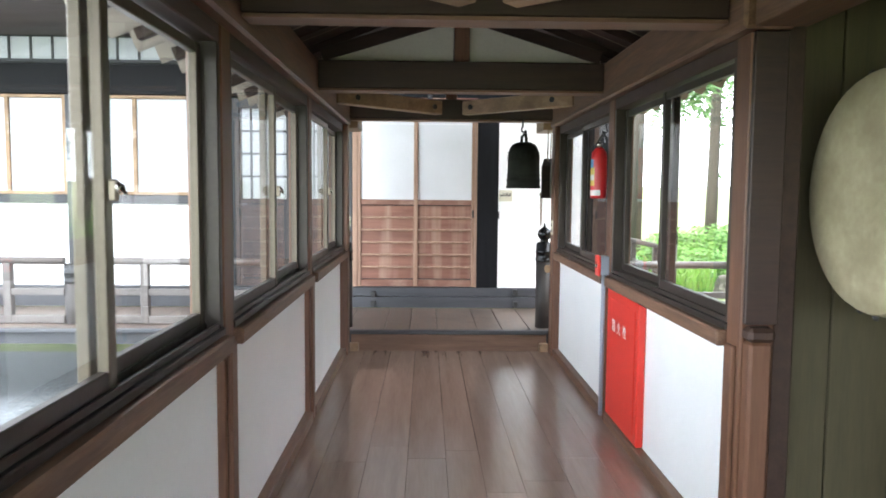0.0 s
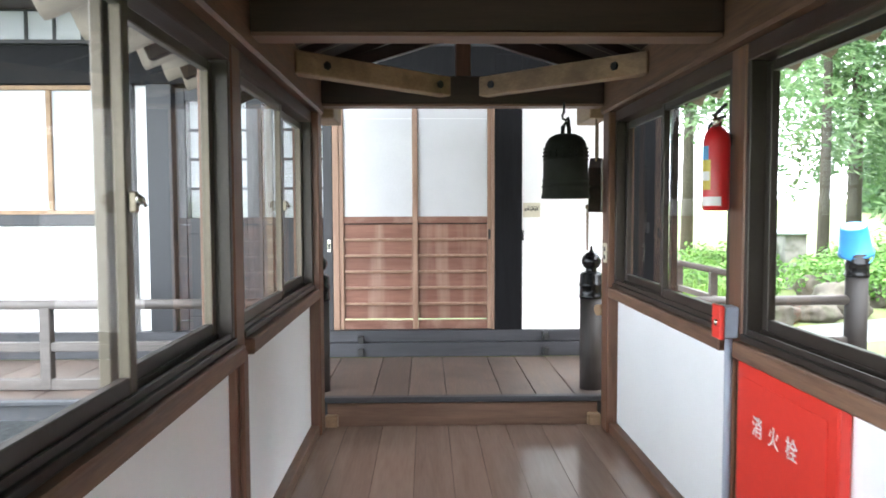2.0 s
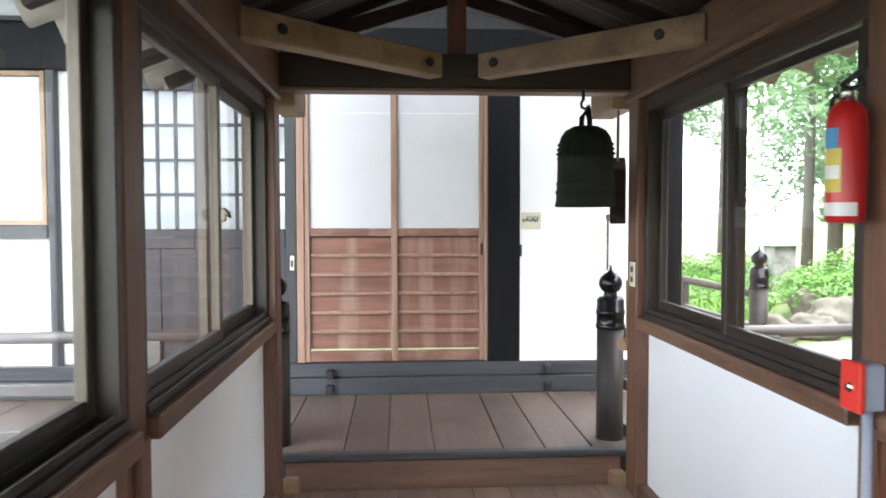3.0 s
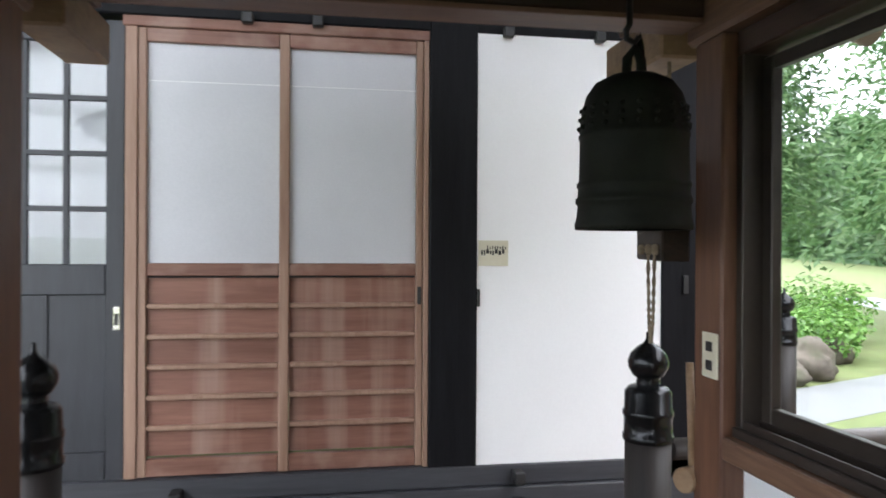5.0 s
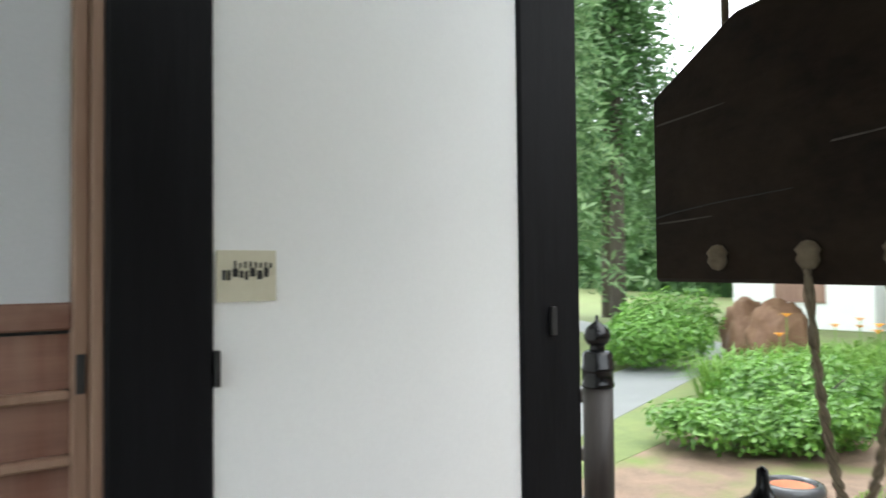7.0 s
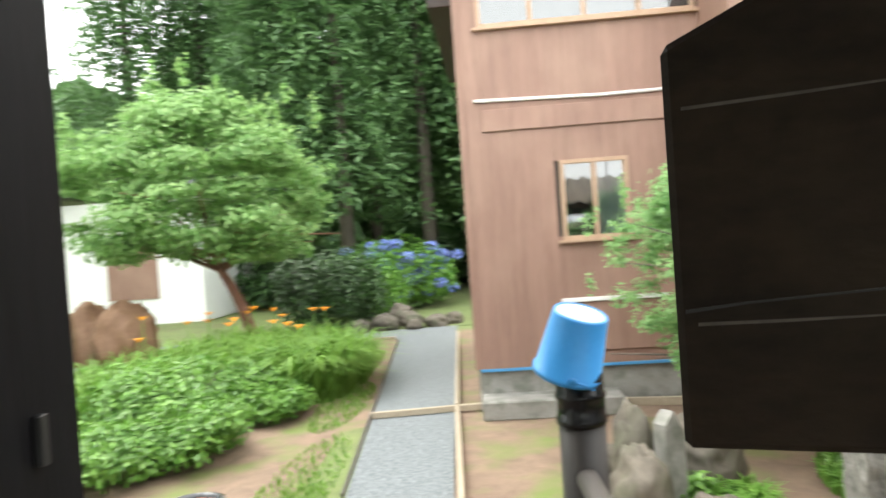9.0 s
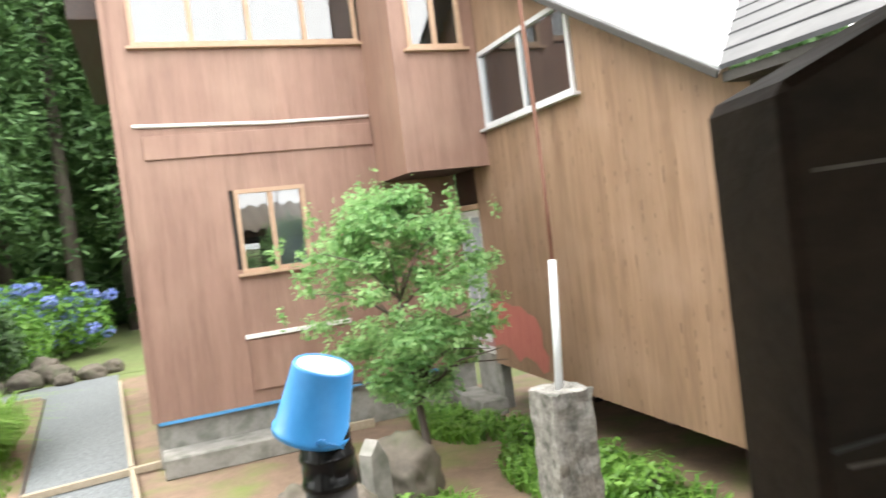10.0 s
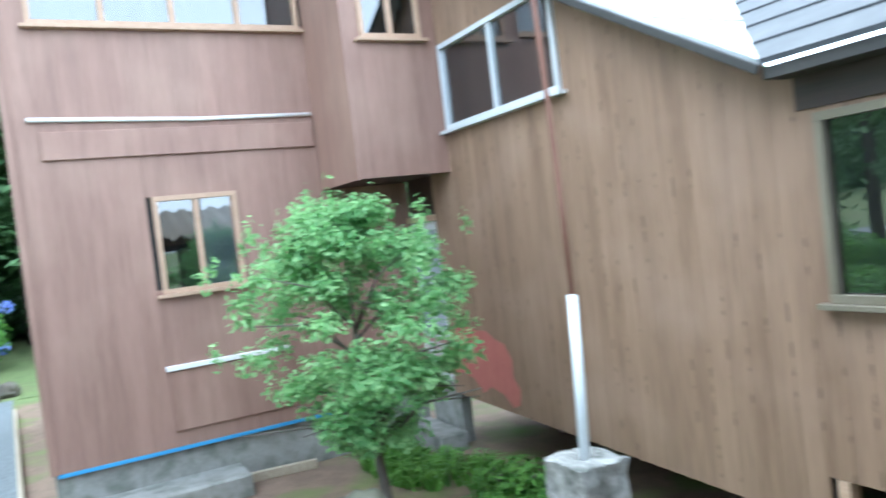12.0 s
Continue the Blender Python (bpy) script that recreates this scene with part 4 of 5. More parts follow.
# ================= things in the corridor =================
bell = thing("temple_bell", "dark bronze temple bell hanging from the end tie beam", "bell")
BX, BY, BZ = 0.598, 5.40, 1.424
part("bell_body", lathe([(0.128, 0.0), (0.142, 0.0), (0.143, 0.012), (0.138, 0.03), (0.136, 0.06), (0.141, 0.065), (0.141, 0.075), (0.136, 0.08), (0.134, 0.1), (0.138, 0.105), (0.138, 0.113),
                         (0.133, 0.118), (0.131, 0.22), (0.134, 0.225), (0.134, 0.232), (0.13, 0.237), (0.126, 0.29), (0.116, 0.33), (0.095, 0.36), (0.06, 0.378), (0.0, 0.382)], 44, (BX, BY, BZ)), bronze, bell)
for row in range(3):
    for k in range(20):
        a = 2 * math.pi * k / 20
        rr = 0.13 - row * 0.003
        part("boss", lathe([(0, 0.013), (0.005, 0.011), (0.008, 0.0)], 8, m=Matrix.Translation((BX, BY, BZ + 0.25 + row * 0.022)) @ Matrix.Rotation(a, 4, 'Z') @ Matrix.Translation((rr - 0.004, 0, 0)) @ Matrix.Rotation(radians(90), 4, 'Y')), bronze, bell)
part("crown", tube([(BX - 0.02, BY, BZ + 0.375), (BX - 0.018, BY, BZ + 0.42), (BX, BY, BZ + 0.448), (BX + 0.018, BY, BZ + 0.42), (BX + 0.02, BY, BZ + 0.375)], 0.013, 10), bronze, bell, "cast dragon-loop crown")
part("crown_horn", lathe([(0.012, 0), (0.009, 0.03), (0.0, 0.06)], 8, (BX + 0.016, BY, BZ + 0.43)), bronze, bell)
part("hook", tube([(BX - 0.012, BY, 1.99), (BX - 0.012, BY, 1.93), (BX - 0.022, BY, 1.915), (BX - 0.02, BY, 1.895), (BX, BY, 1.885), (BX + 0.012, BY, 1.9)], 0.008, 8), rubber, bell)

plank = thing("strike_board", "smoke-darkened hanging wooden strike board with a worn hollow", "sounding board")
pa, pb = Vector((0.782, 5.62, 0)), Vector((0.907, 6.058, 0))
ang = math.atan2(pb.y - pa.y, pb.x - pa.x)
L0 = (pb - pa).length
pm = Matrix.Translation((pa.x, pa.y, 0)) @ Matrix.Rotation(ang, 4, 'Z')
pl = prism([(0, 1.342), (L0, 1.342), (L0, 1.615), (L0 * 0.62, 1.69), (L0 * 0.38, 1.69), (0, 1.617)], -0.078, pm)
bmesh.ops.bevel(pl, geom=pl.edges[:], offset=0.005, segments=1, affect='EDGES')
part("board", pl, old_board, plank)
part("crack", prism([(L0 * 0.42, 1.4525), (L0 * 0.7, 1.447), (L0 * 0.9, 1.440), (L0 - 0.006, 1.4345), (L0 - 0.006, 1.437), (L0 * 0.9, 1.4415), (L0 * 0.7, 1.4485), (L0 * 0.42, 1.4535)], 0.0008, pm), rubber, plank, "dark crack along the grain")
for z0, u0, u1 in ((1.571, 0.66, 0.975), (1.426, 0.72, 0.97), (1.497, 0.1, 0.3)):
    part("scratch", prism([(L0 * u0, z0 + 0.004), (L0 * (u0 + u1) / 2, z0 + 0.0015), (L0 * u1, z0), (L0 * u1, z0 + 0.0022), (L0 * (u0 + u1) / 2, z0 + 0.0035), (L0 * u0, z0 + 0.005)], 0.0006, pm), worn_board, plank, "pale worn scratch")
for u in (0.25, 0.75):
    q = pm @ Vector((L0 * u, -0.04, 1.63))
    part("hanging_cord", tube([q, (q.x, q.y, 2.94)], 0.006, 6), rope_mat, plank)


def rope(points, r, name, parent, label=""):
    """Two twisted strands along a line of points."""
    pts = [Vector(p) for p in points]
    fine = []
    for a, b in zip(pts, pts[1:]):
        for k in range(6):
            fine.append(a.lerp(b, k / 6))
    fine.append(pts[-1])
    bm = bmesh.new()
    for ph in (0, math.pi):
        tube([p + Vector((math.cos(i * 0.9 + ph), math.sin(i * 0.9 + ph), 0)) * r * 0.55 for i, p in enumerate(fine)], r * 0.62, 6, bm=bm)
    return part(name, bm, rope_mat, parent, label)


loop = []
for k in range(17):
    t = k / 16
    loop.append(pm @ Vector((L0 * (0.36 - 0.24 * t), 0.01, 1.36 - 0.26 * math.sin(math.pi * t) ** 0.7)))
rope(loop, 0.0055, "rope_loop", plank, "twisted hemp rope loop")
for u in (0.12, 0.36, 0.68):
    part("knot", lathe([(0, -0.017), (0.007, -0.015), (0.013, -0.006), (0.011, 0.001), (0.014, 0.006), (0.007, 0.015), (0, 0.017)], 12, pm @ Vector((L0 * u, 0.008, 1.375))), rope_mat, plank)

ext = thing("fire_extinguisher", "red fire extinguisher with black hose hung on a post", "extinguisher")
EX, EY, EZ = 0.84, 3.75, 1.357
part("cylinder", lathe([(0, 0.0), (0.05, 0.0), (0.056, 0.008), (0.057, 0.03), (0.057, 0.3), (0.05, 0.335), (0.03, 0.36), (0.022, 0.365), (0, 0.365)], 28, (EX, EY, EZ)), ext_red, ext)
part("valve", lathe([(0, 0.365), (0.02, 0.365), (0.02, 0.4), (0.012, 0.41), (0, 0.41)], 14, (EX, EY, EZ)), chrome, ext)
part("lever", beam((EX, EY + 0.03, EZ + 0.415), (EX, EY - 0.09, EZ + 0.45), 0.018, 0.014), rubber, ext)
part("carry_handle", beam((EX, EY + 0.03, EZ + 0.395), (EX, EY - 0.085, EZ + 0.4), 0.018, 0.012), rubber, ext)
part("hose", tube([(EX, EY + 0.02, EZ + 0.39), (EX - 0.01, EY + 0.06, EZ + 0.38), (EX - 0.012, EY + 0.068, EZ + 0.3), (EX - 0.01, EY + 0.068, EZ + 0.15), (EX - 0.01, EY + 0.066, EZ + 0.05)], 0.008, 8), rubber, ext)


def wrap_label(r, a0, a1, z0, z1, at, name, material, parent):
    bm = bmesh.new()
    n = 10
    lo = [bm.verts.new((at[0] + r * math.cos(a0 + (a1 - a0) * k / n), at[1] + r * math.sin(a0 + (a1 - a0) * k / n), at[2] + z0)) for k in range(n + 1)]
    hi = [bm.verts.new((v.co.x, v.co.y, at[2] + z1)) for v in lo]
    for k in range(n):
        bm.faces.new((lo[k], lo[k + 1], hi[k + 1], hi[k]))
    return part(name, bm, material, parent)


at = (EX, EY, EZ)
wrap_label(0.0585, radians(165), radians(215), 0.22, 0.28, at, "blue_label", blue_label, ext)
wrap_label(0.0585, radians(165), radians(225), 0.09, 0.22, at, "yellow_label", yellow_label, ext)
wrap_label(0.0587, radians(165), radians(220), 0.13, 0.17, at, "label_box", white_paint, ext)
wrap_label(0.0585, radians(150), radians(270), 0.02, 0.06, at, "white_label", white_paint, ext)
part("bracket", box(EX + 0.05, 0.9, EY - 0.02, EY + 0.02, EZ + 0.28, EZ + 0.33, 0.003), rubber, ext)

ext.matrix_basis = Matrix.Translation((EX, EY, EZ)) @ Matrix.Scale(0.84, 4) @ Matrix.Translation((-EX, -EY, -EZ))

alarm = thing("alarm_button", "red and grey fire alarm call point on the sill", "alarm")
part("back_box", box(0.846, 0.898, 3.665, 3.735, 0.895, 1.01, 0.004), grey_plastic, alarm)
face = part("face_plate", box(0.828, 0.8455, 3.66, 3.74, 0.89, 1.015, 0.004), red_paint, alarm)
part("button", lathe([(0, 0.006), (0.011, 0.005), (0.013, 0)], 16, m=Matrix.Translation((0.828, 3.7, 0.95)) @ Matrix.Rotation(radians(-90), 4, 'Y')), chrome, face)
part("conduit", tube([(0.872, 3.69, 0.895), (0.872, 3.69, 0.03)], 0.014, 8), grey_plastic, alarm, "grey conduit down the post")

hyd = thing("hydrant_panel", "red hydrant cupboard door with white characters set in the wall", "hydrant cupboard")
part("door", box(W - 0.012, W + 0.029, 3.0, 3.645, 0.065, 0.825, 0.006), red_paint, hyd)
part("inset_frame", box(W - 0.016, W - 0.0125, 3.05, 3.595, 0.115, 0.775, 0.002), red_paint, hyd)


def lettering(text, size, m, material, parent):
    cu = bpy.data.curves.new("text", 'FONT')
    cu.body = text
    cu.size = size
    cu.extrude = 0.0008
    cu.align_x = 'CENTER'
    tmp = bpy.data.objects.new("letters", cu)
    scene.collection.objects.link(tmp)
    me = bpy.data.meshes.new_from_object(tmp.evaluated_get(bpy.context.evaluated_depsgraph_get()))
    bpy.data.objects.remove(tmp)
    me.materials.clear()
    me.materials.append(material)
    me.transform(m)
    ob = new("letter", me)
    ob.parent = parent
    return ob


for k, ch in enumerate("\u6d88\u706b\u6813"):
    lettering(ch, 0.075, Matrix.Translation((W - 0.0185, 3.47 - k * 0.115, 0.60)) @ Matrix.Rotation(radians(-90), 4, 'Z') @ Matrix.Rotation(radians(90), 4, 'X'), white_paint, hyd)

outlet = thing("wall_outlet", "cream double socket plate on the corridor end post", "socket")
part("plate", box(0.858, 0.8645, 5.46, 5.535, 1.035, 1.155, 0.002), cream_plate, outlet)
for z in (1.07, 1.12):
    part("socket_hole", box(0.855, 0.8579, 5.482, 5.512, z - 0.014, z + 0.012, 0.001), rubber, outlet)

mallet = thing("mallet", "small wooden mallet hanging by the corridor end post", "mallet")
part("head", tube([(0.84, 5.6, 0.73), (0.93, 5.64, 0.73)], 0.035, 14), pale_wood, mallet)
part("handle", tube([(0.885, 5.63, 0.74), (0.89, 5.66, 1.05)], 0.011, 8), pale_wood, mallet)

# ================= neighbouring house =================
AX, BYW = 8.85, 2.81
A_Y0, A_Y1, A_Z0, A_Z1 = 2.8, 6.5, -0.05, 6.0
house = thing("house", "two-storey brown timber-sided house with silver sliding windows", "house")


def siding_columns(parent, lo, hi, step, holes, bottom, top, place, material, depth=0.02):
    """Upright planks from lo to hi, cut round the holes (u0, u1, z0, z1)."""
    u = lo
    while u < hi - 1e-3:
        v = min(u + step, hi)
        mid = (u + v) / 2
        cuts = sorted((h[2], h[3]) for h in holes if h[0] < mid < h[1])
        z, t = bottom(mid), top(mid)
        for c0, c1 in cuts + [(t, t)]:
            if c0 - z > 0.01:
                part("plank", place(u + 0.0004, v - 0.0004, z, min(c0, t), depth), material, parent)
            z = max(z, c1)
        u = v


def on_a(u0, u1, z0, z1, d):
    return box(AX - d, AX, u0, u1, z0, z1, 0.0015)


def on_b(u0, u1, z0, z1, d):
    return box(u0, u1, BYW, BYW + d, z0, z1, 0.0015)


wall_a = part("front_wall", box(AX + 0.02, AX + 0.1, A_Y0, A_Y1, A_Z0, A_Z1, 0), interior, house)
upper = (3.8, 6.24, 3.9, 5.1)
small = (4.64, 5.41, 1.42, 2.285)
siding_columns(wall_a, A_Y0, A_Y1, 0.19, [upper, small], lambda u: A_Z0, lambda u: A_Z1, on_a, siding_a)
part("gable_side", box(AX, 14.2, A_Y1 - 0.08, A_Y1, A_Z0, A_Z1, 0), siding_a, house)
part("back_wall", box(14.1, 14.2, A_Y0, A_Y1 - 0.09, A_Z0, A_Z1, 0), siding_a, house)
part("corner_trim", box(AX - 0.035, AX + 0.03, A_Y1 - 0.05, A_Y1 + 0.012, A_Z0, A_Z1, 0.005), siding_a, house)
part("house_roof", box(AX - 0.6, 14.7, A_Y0 - 0.4, A_Y1 + 0.5, A_Z1, A_Z1 + 0.1, 0.01), roof_dark, house)
part("side_eave", box(AX + 0.8, 14.2, A_Y1, A_Y1 + 0.35, 4.4, 5.7, 0.01), dark_x, house, "dark boarded side annex high on the gable")
part("footing", box(AX + 0.03, 14.2, A_Y0, A_Y1 - 0.02, GZ, A_Z0, 0.01), concrete, house)
part("front_ledge", box(AX - 0.45, AX + 0.02, 4.9, A_Y1 - 0.05, GZ, -0.34, 0.015), concrete, house)
part("blue_strip", box(AX - 0.03, AX - 0.005, A_Y0 + 0.5, A_Y1 - 0.05, A_Z0 - 0.035, A_Z0 - 0.002, 0.003), blue_label, house, "blue plastic strip along the siding foot")
part("ledger", tube([(AX - 0.04, 6.33, 3.03), (AX - 0.045, 4.9, 2.99), (AX - 0.04, 3.79, 3.0)], 0.02, 8), white_paint, house, "white pipe across the front")
part("band_board", box(AX - 0.05, AX - 0.021, 3.78, 6.25, 2.67, 2.92, 0.006), siding_a, house, "weathered band board")
part("small_panel", box(AX - 0.045, AX - 0.021, 4.3, 5.455, 0.1, 0.655, 0.004), siding_a, house)
part("panel_cap", box(AX - 0.07, AX - 0.021, 4.3, 5.475, 0.665, 0.71, 0.004), white_paint, house, "white cap strip")


def house_window(u0, u1, z0, z1, panes, place, frame_mat, back_mat, shelf=0.06, backs=None):
    w = part("window", place(u0, u1, z0 - 0.045, z0, 0.05), frame_mat, house)
    part("sill", place(u0 - 0.05, u1 + 0.05, z0 - 0.075, z0 - 0.046, shelf + 0.03), frame_mat, w)
    part("frame", place(u0, u1, z1 - 0.045, z1, 0.05), frame_mat, w)
    part("frame", place(u0, u0 + 0.045, z0 + 0.001, z1 - 0.046, 0.05), frame_mat, w)
    part("frame", place(u1 - 0.045, u1, z0 + 0.001, z1 - 0.046, 0.05), frame_mat, w)
    for k in range(1, panes):
        u = u0 + (u1 - u0) * k / panes
        part("stile", place(u - 0.025, u + 0.025, z0 + 0.001, z1 - 0.046, 0.04), frame_mat, w)
    for k in range(panes):
        a, b = u0 + (u1 - u0) * k / panes, u0 + (u1 - u0) * (k + 1) / panes
        part("pane", place(a + 0.026, b - 0.026, z0 + 0.001, z1 - 0.046, 0.012), glass_house, w)
        # Flat backing sheet; where dark, the room's shade is in its colour.
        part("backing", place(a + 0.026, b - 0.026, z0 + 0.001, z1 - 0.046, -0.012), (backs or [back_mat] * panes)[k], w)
    return w


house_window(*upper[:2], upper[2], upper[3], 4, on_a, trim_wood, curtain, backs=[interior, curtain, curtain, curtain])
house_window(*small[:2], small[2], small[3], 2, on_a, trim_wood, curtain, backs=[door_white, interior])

# projecting bay
bay = part("bay", box(7.785, AX - 0.03, 2.86, 3.74, 2.22, 2.27, 0), dark_x, house)
part("bay_core", box(7.79, AX - 0.03, 2.86, 3.74, 2.28, 5.9, 0), interior, bay)
siding_columns(bay, 7.762, AX - 0.022, 0.19, [], lambda u: 2.21, lambda u: 5.9, lambda a, b, c, d, e: box(a, b, 3.745, 3.765, c, d, 0.0015), siding_a)
part("corner_strip", box(7.735, 7.775, 3.755, 3.785, 2.2, 5.9, 0.004), siding_a, bay, "rounded corner strip")
siding_columns(bay, 2.832, 3.765, 0.1555, [(2.985, 3.61, 3.5, 4.6)], lambda u: 2.21, lambda u: 5.9, lambda a, b, c, d, e: box(7.742, 7.762, a, b, c, d, 0.0015), siding_a)
house_window(2.985, 3.61, 3.52, 4.6, 2, lambda a, b, c, d, e: box(7.767 - e, 7.767, a, b, c, d, 0.002), trim_wood, interior)

# single-storey wing
wing = part("wing_wall", box(4.05, 8.18, BYW - 0.1, BYW - 0.025, 0.02, 2.3, 0), interior, house)
part("wing_wall_near", box(2.2, 4.05, BYW - 0.1, BYW - 0.025, 0.3, 2.3, 0), interior, house)


def verge(x):
    return 2.28 + max(0.0, x - 4.1) * 0.575


ww = (5.935, 7.69, 2.64, 3.4)
bw = (2.29, 3.96, 1.13, 2.05)
siding_columns(wing, 2.06, 8.18, 0.145, [ww, bw], lambda u: -0.14 + 0.035 * (u - 4.05) if u > 4.05 else 0.15, verge, on_b, siding_b)
part("red_patch", prism([(8.17, 0.2), (8.17, 0.66), (8.05, 0.7), (7.8, 0.72), (7.62, 0.68), (7.45, 0.69), (7.3, 0.62), (7.15, 0.59), (7.05, 0.46), (7.06, 0.3), (6.96, 0.2), (6.99, 0.06), (7.1, 0.02), (7.25, 0.12), (7.45, 0.16), (7.6, 0.08), (7.75, 0.2), (7.95, 0.24)], 0.003, Matrix.Translation((0, BYW + 0.0205, 0))), siding_red, wing, "faded red paint patch")
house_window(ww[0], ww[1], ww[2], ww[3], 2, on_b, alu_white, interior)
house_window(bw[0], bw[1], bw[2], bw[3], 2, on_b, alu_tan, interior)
part("door_footing", box(8.2, 8.83, BYW - 0.16, BYW - 0.03, GZ, 0.1, 0.008), concrete, house)
part("notch_post", box(3.98, 4.05, BYW - 0.07, BYW + 0.018, GZ, 0.148, 0.005), trim_wood, house)
for x in (5.2, 6.4, 7.7, 2.75):
    part("stilt", box(x - 0.06, x + 0.06, BYW - 1.0, BYW - 0.88, GZ, 0.0, 0.005), dark_x, house)
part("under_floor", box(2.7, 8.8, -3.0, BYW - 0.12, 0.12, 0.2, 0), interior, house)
# Added near-black sheet that paints the darkness beneath the raised wing.
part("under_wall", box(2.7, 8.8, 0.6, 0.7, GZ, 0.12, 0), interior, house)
d = part("side_door", box(8.2, 8.84, BYW - 0.06, BYW - 0.02, 0.08, 1.76, 0.004), door_white, house, "white glazed door with pink lower panels")
for x0, x1 in ((8.26, 8.5), (8.54, 8.78)):
    part("glazed_panel", box(x0, x1, BYW - 0.024, BYW - 0.016, 0.62, 1.68, 0.002), curtain, d)
    part("moulding", box(x0 - 0.012, x0, BYW - 0.02, BYW - 0.01, 0.6, 1.7, 0.002), door_white, d)
    part("moulding", box(x1, x1 + 0.012, BYW - 0.02, BYW - 0.01, 0.6, 1.7, 0.002), door_white, d)
    part("lower_panel", box(x0, x1, BYW - 0.02, BYW - 0.014, 0.17, 0.53, 0.004), door_pink, d, "dusty pink lower panel")
    part("inner_panel", box(x0 + 0.04, x1 - 0.04, BYW - 0.014, BYW - 0.008, 0.22, 0.48, 0.003), door_white, d)
part("door_head", box(8.18, 8.84, BYW - 0.06, BYW + 0.03, 1.77, 1.83, 0.004), trim_wood, house)
part("recess_header", box(8.18, 8.84, BYW - 0.09, BYW - 0.03, 1.835, 2.7, 0), dark_x, house)
part("door_step", box(8.0, 8.84, BYW + 0.03, BYW + 0.34, GZ, -0.36, 0.012), concrete, house)
part("wing_back", box(2.7, 8.8, -3.1, -3.0, -0.3, 3.0, 0), siding_b, house)


def roof_plane(outline, zfun, material, name, thick=0.05):
    bm = bmesh.new()
    top = [bm.verts.new((x, y, zfun(x, y))) for x, y in outline]
    low = [bm.verts.new((x, y, zfun(x, y) - thick)) for x, y in outline]
    bm.faces.new(top)
    bm.faces.new(low[::-1])
    n = len(top)
    for k in range(n):
        bm.faces.new((top[k], low[k], low[(k + 1) % n], top[(k + 1) % n]))
    bmesh.ops.recalc_face_normals(bm, faces=bm.faces)
    return part(name, bm, material, house)


E0 = BYW + 0.22
def roof1(x, y):
    return 2.355 + 0.575 * (x - 4.1)
def roof2(x, y):
    return 2.355 + 0.5 * (E0 - y)
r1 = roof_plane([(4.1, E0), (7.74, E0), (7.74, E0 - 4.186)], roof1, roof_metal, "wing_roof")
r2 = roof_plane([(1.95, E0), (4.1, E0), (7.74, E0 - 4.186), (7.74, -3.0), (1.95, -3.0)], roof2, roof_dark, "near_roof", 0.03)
for k in range(4):
    x = 4.9 + k * 0.85
    yb = E0 - 0.575 * (x - 4.1) / 0.5
    part("seam", beam((x, E0, roof1(x, 0) + 0.003), (x, yb, roof1(x, 0) + 0.003), 0.014, 0.01), roof_metal, r1)
for k in range(14):
    y = E0 - 0.3 - k * 0.4
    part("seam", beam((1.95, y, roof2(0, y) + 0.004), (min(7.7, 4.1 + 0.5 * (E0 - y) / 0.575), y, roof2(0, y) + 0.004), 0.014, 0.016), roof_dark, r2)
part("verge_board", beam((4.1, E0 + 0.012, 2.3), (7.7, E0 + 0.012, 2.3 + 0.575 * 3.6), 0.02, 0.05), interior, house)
# Dark strip paints the eave's shade on the wall above the window.
part("eave_board", box(2.06, 4.06, BYW + 0.021, BYW + 0.032, 2.075, 2.28, 0.002), dark_x, house, "dark strip holding the shade under the eave")
# Soffit fill in near-black, so its colour carries the shade too.
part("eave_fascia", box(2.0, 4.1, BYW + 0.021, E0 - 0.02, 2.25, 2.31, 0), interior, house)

# ---- rod on its concrete block ----
blk = thing("concrete_block", "rough mossy concrete pier standing in the yard", "concrete pier")
bm = bmesh.new()
bmesh.ops.create_cube(bm, size=1)
bmesh.ops.subdivide_edges(bm, edges=bm.edges[:], cuts=15, use_grid_fill=True)
for v in bm.verts:
    v.co = Vector((v.co.x * 0.25, v.co.y * 0.25, v.co.z * 1.2))
    nz = noise.noise_vector(v.co * 11) * 0.012 + noise.noise_vector(v.co * 40) * 0.013
    v.co += nz
bmesh.ops.translate(bm, vec=(4.16, 4.35, 0.03), verts=bm.verts)
part("pier", bm, pier_concrete, blk)
rod = thing("metal_rod", "thin leaning rusty rod in a grey pipe sleeve on the pier", "rod")
part("sleeve", tube([(4.15, 4.36, 0.58), (4.205, 4.3, 0.95), (4.268, 4.236, 1.325)], 0.024, 10), alu_white, rod, "pale grey pipe sleeve")
part("thin_rod", tube([(4.266, 4.238, 1.31), (4.32, 4.2, 1.75), (4.345, 4.19, 2.2), (4.4, 4.17, 2.87), (4.47, 4.12, 3.9)], 0.013, 8), bark_red, rod, "rusty thin rod")

# ================= garden =================
rng = np.random.default_rng(7)


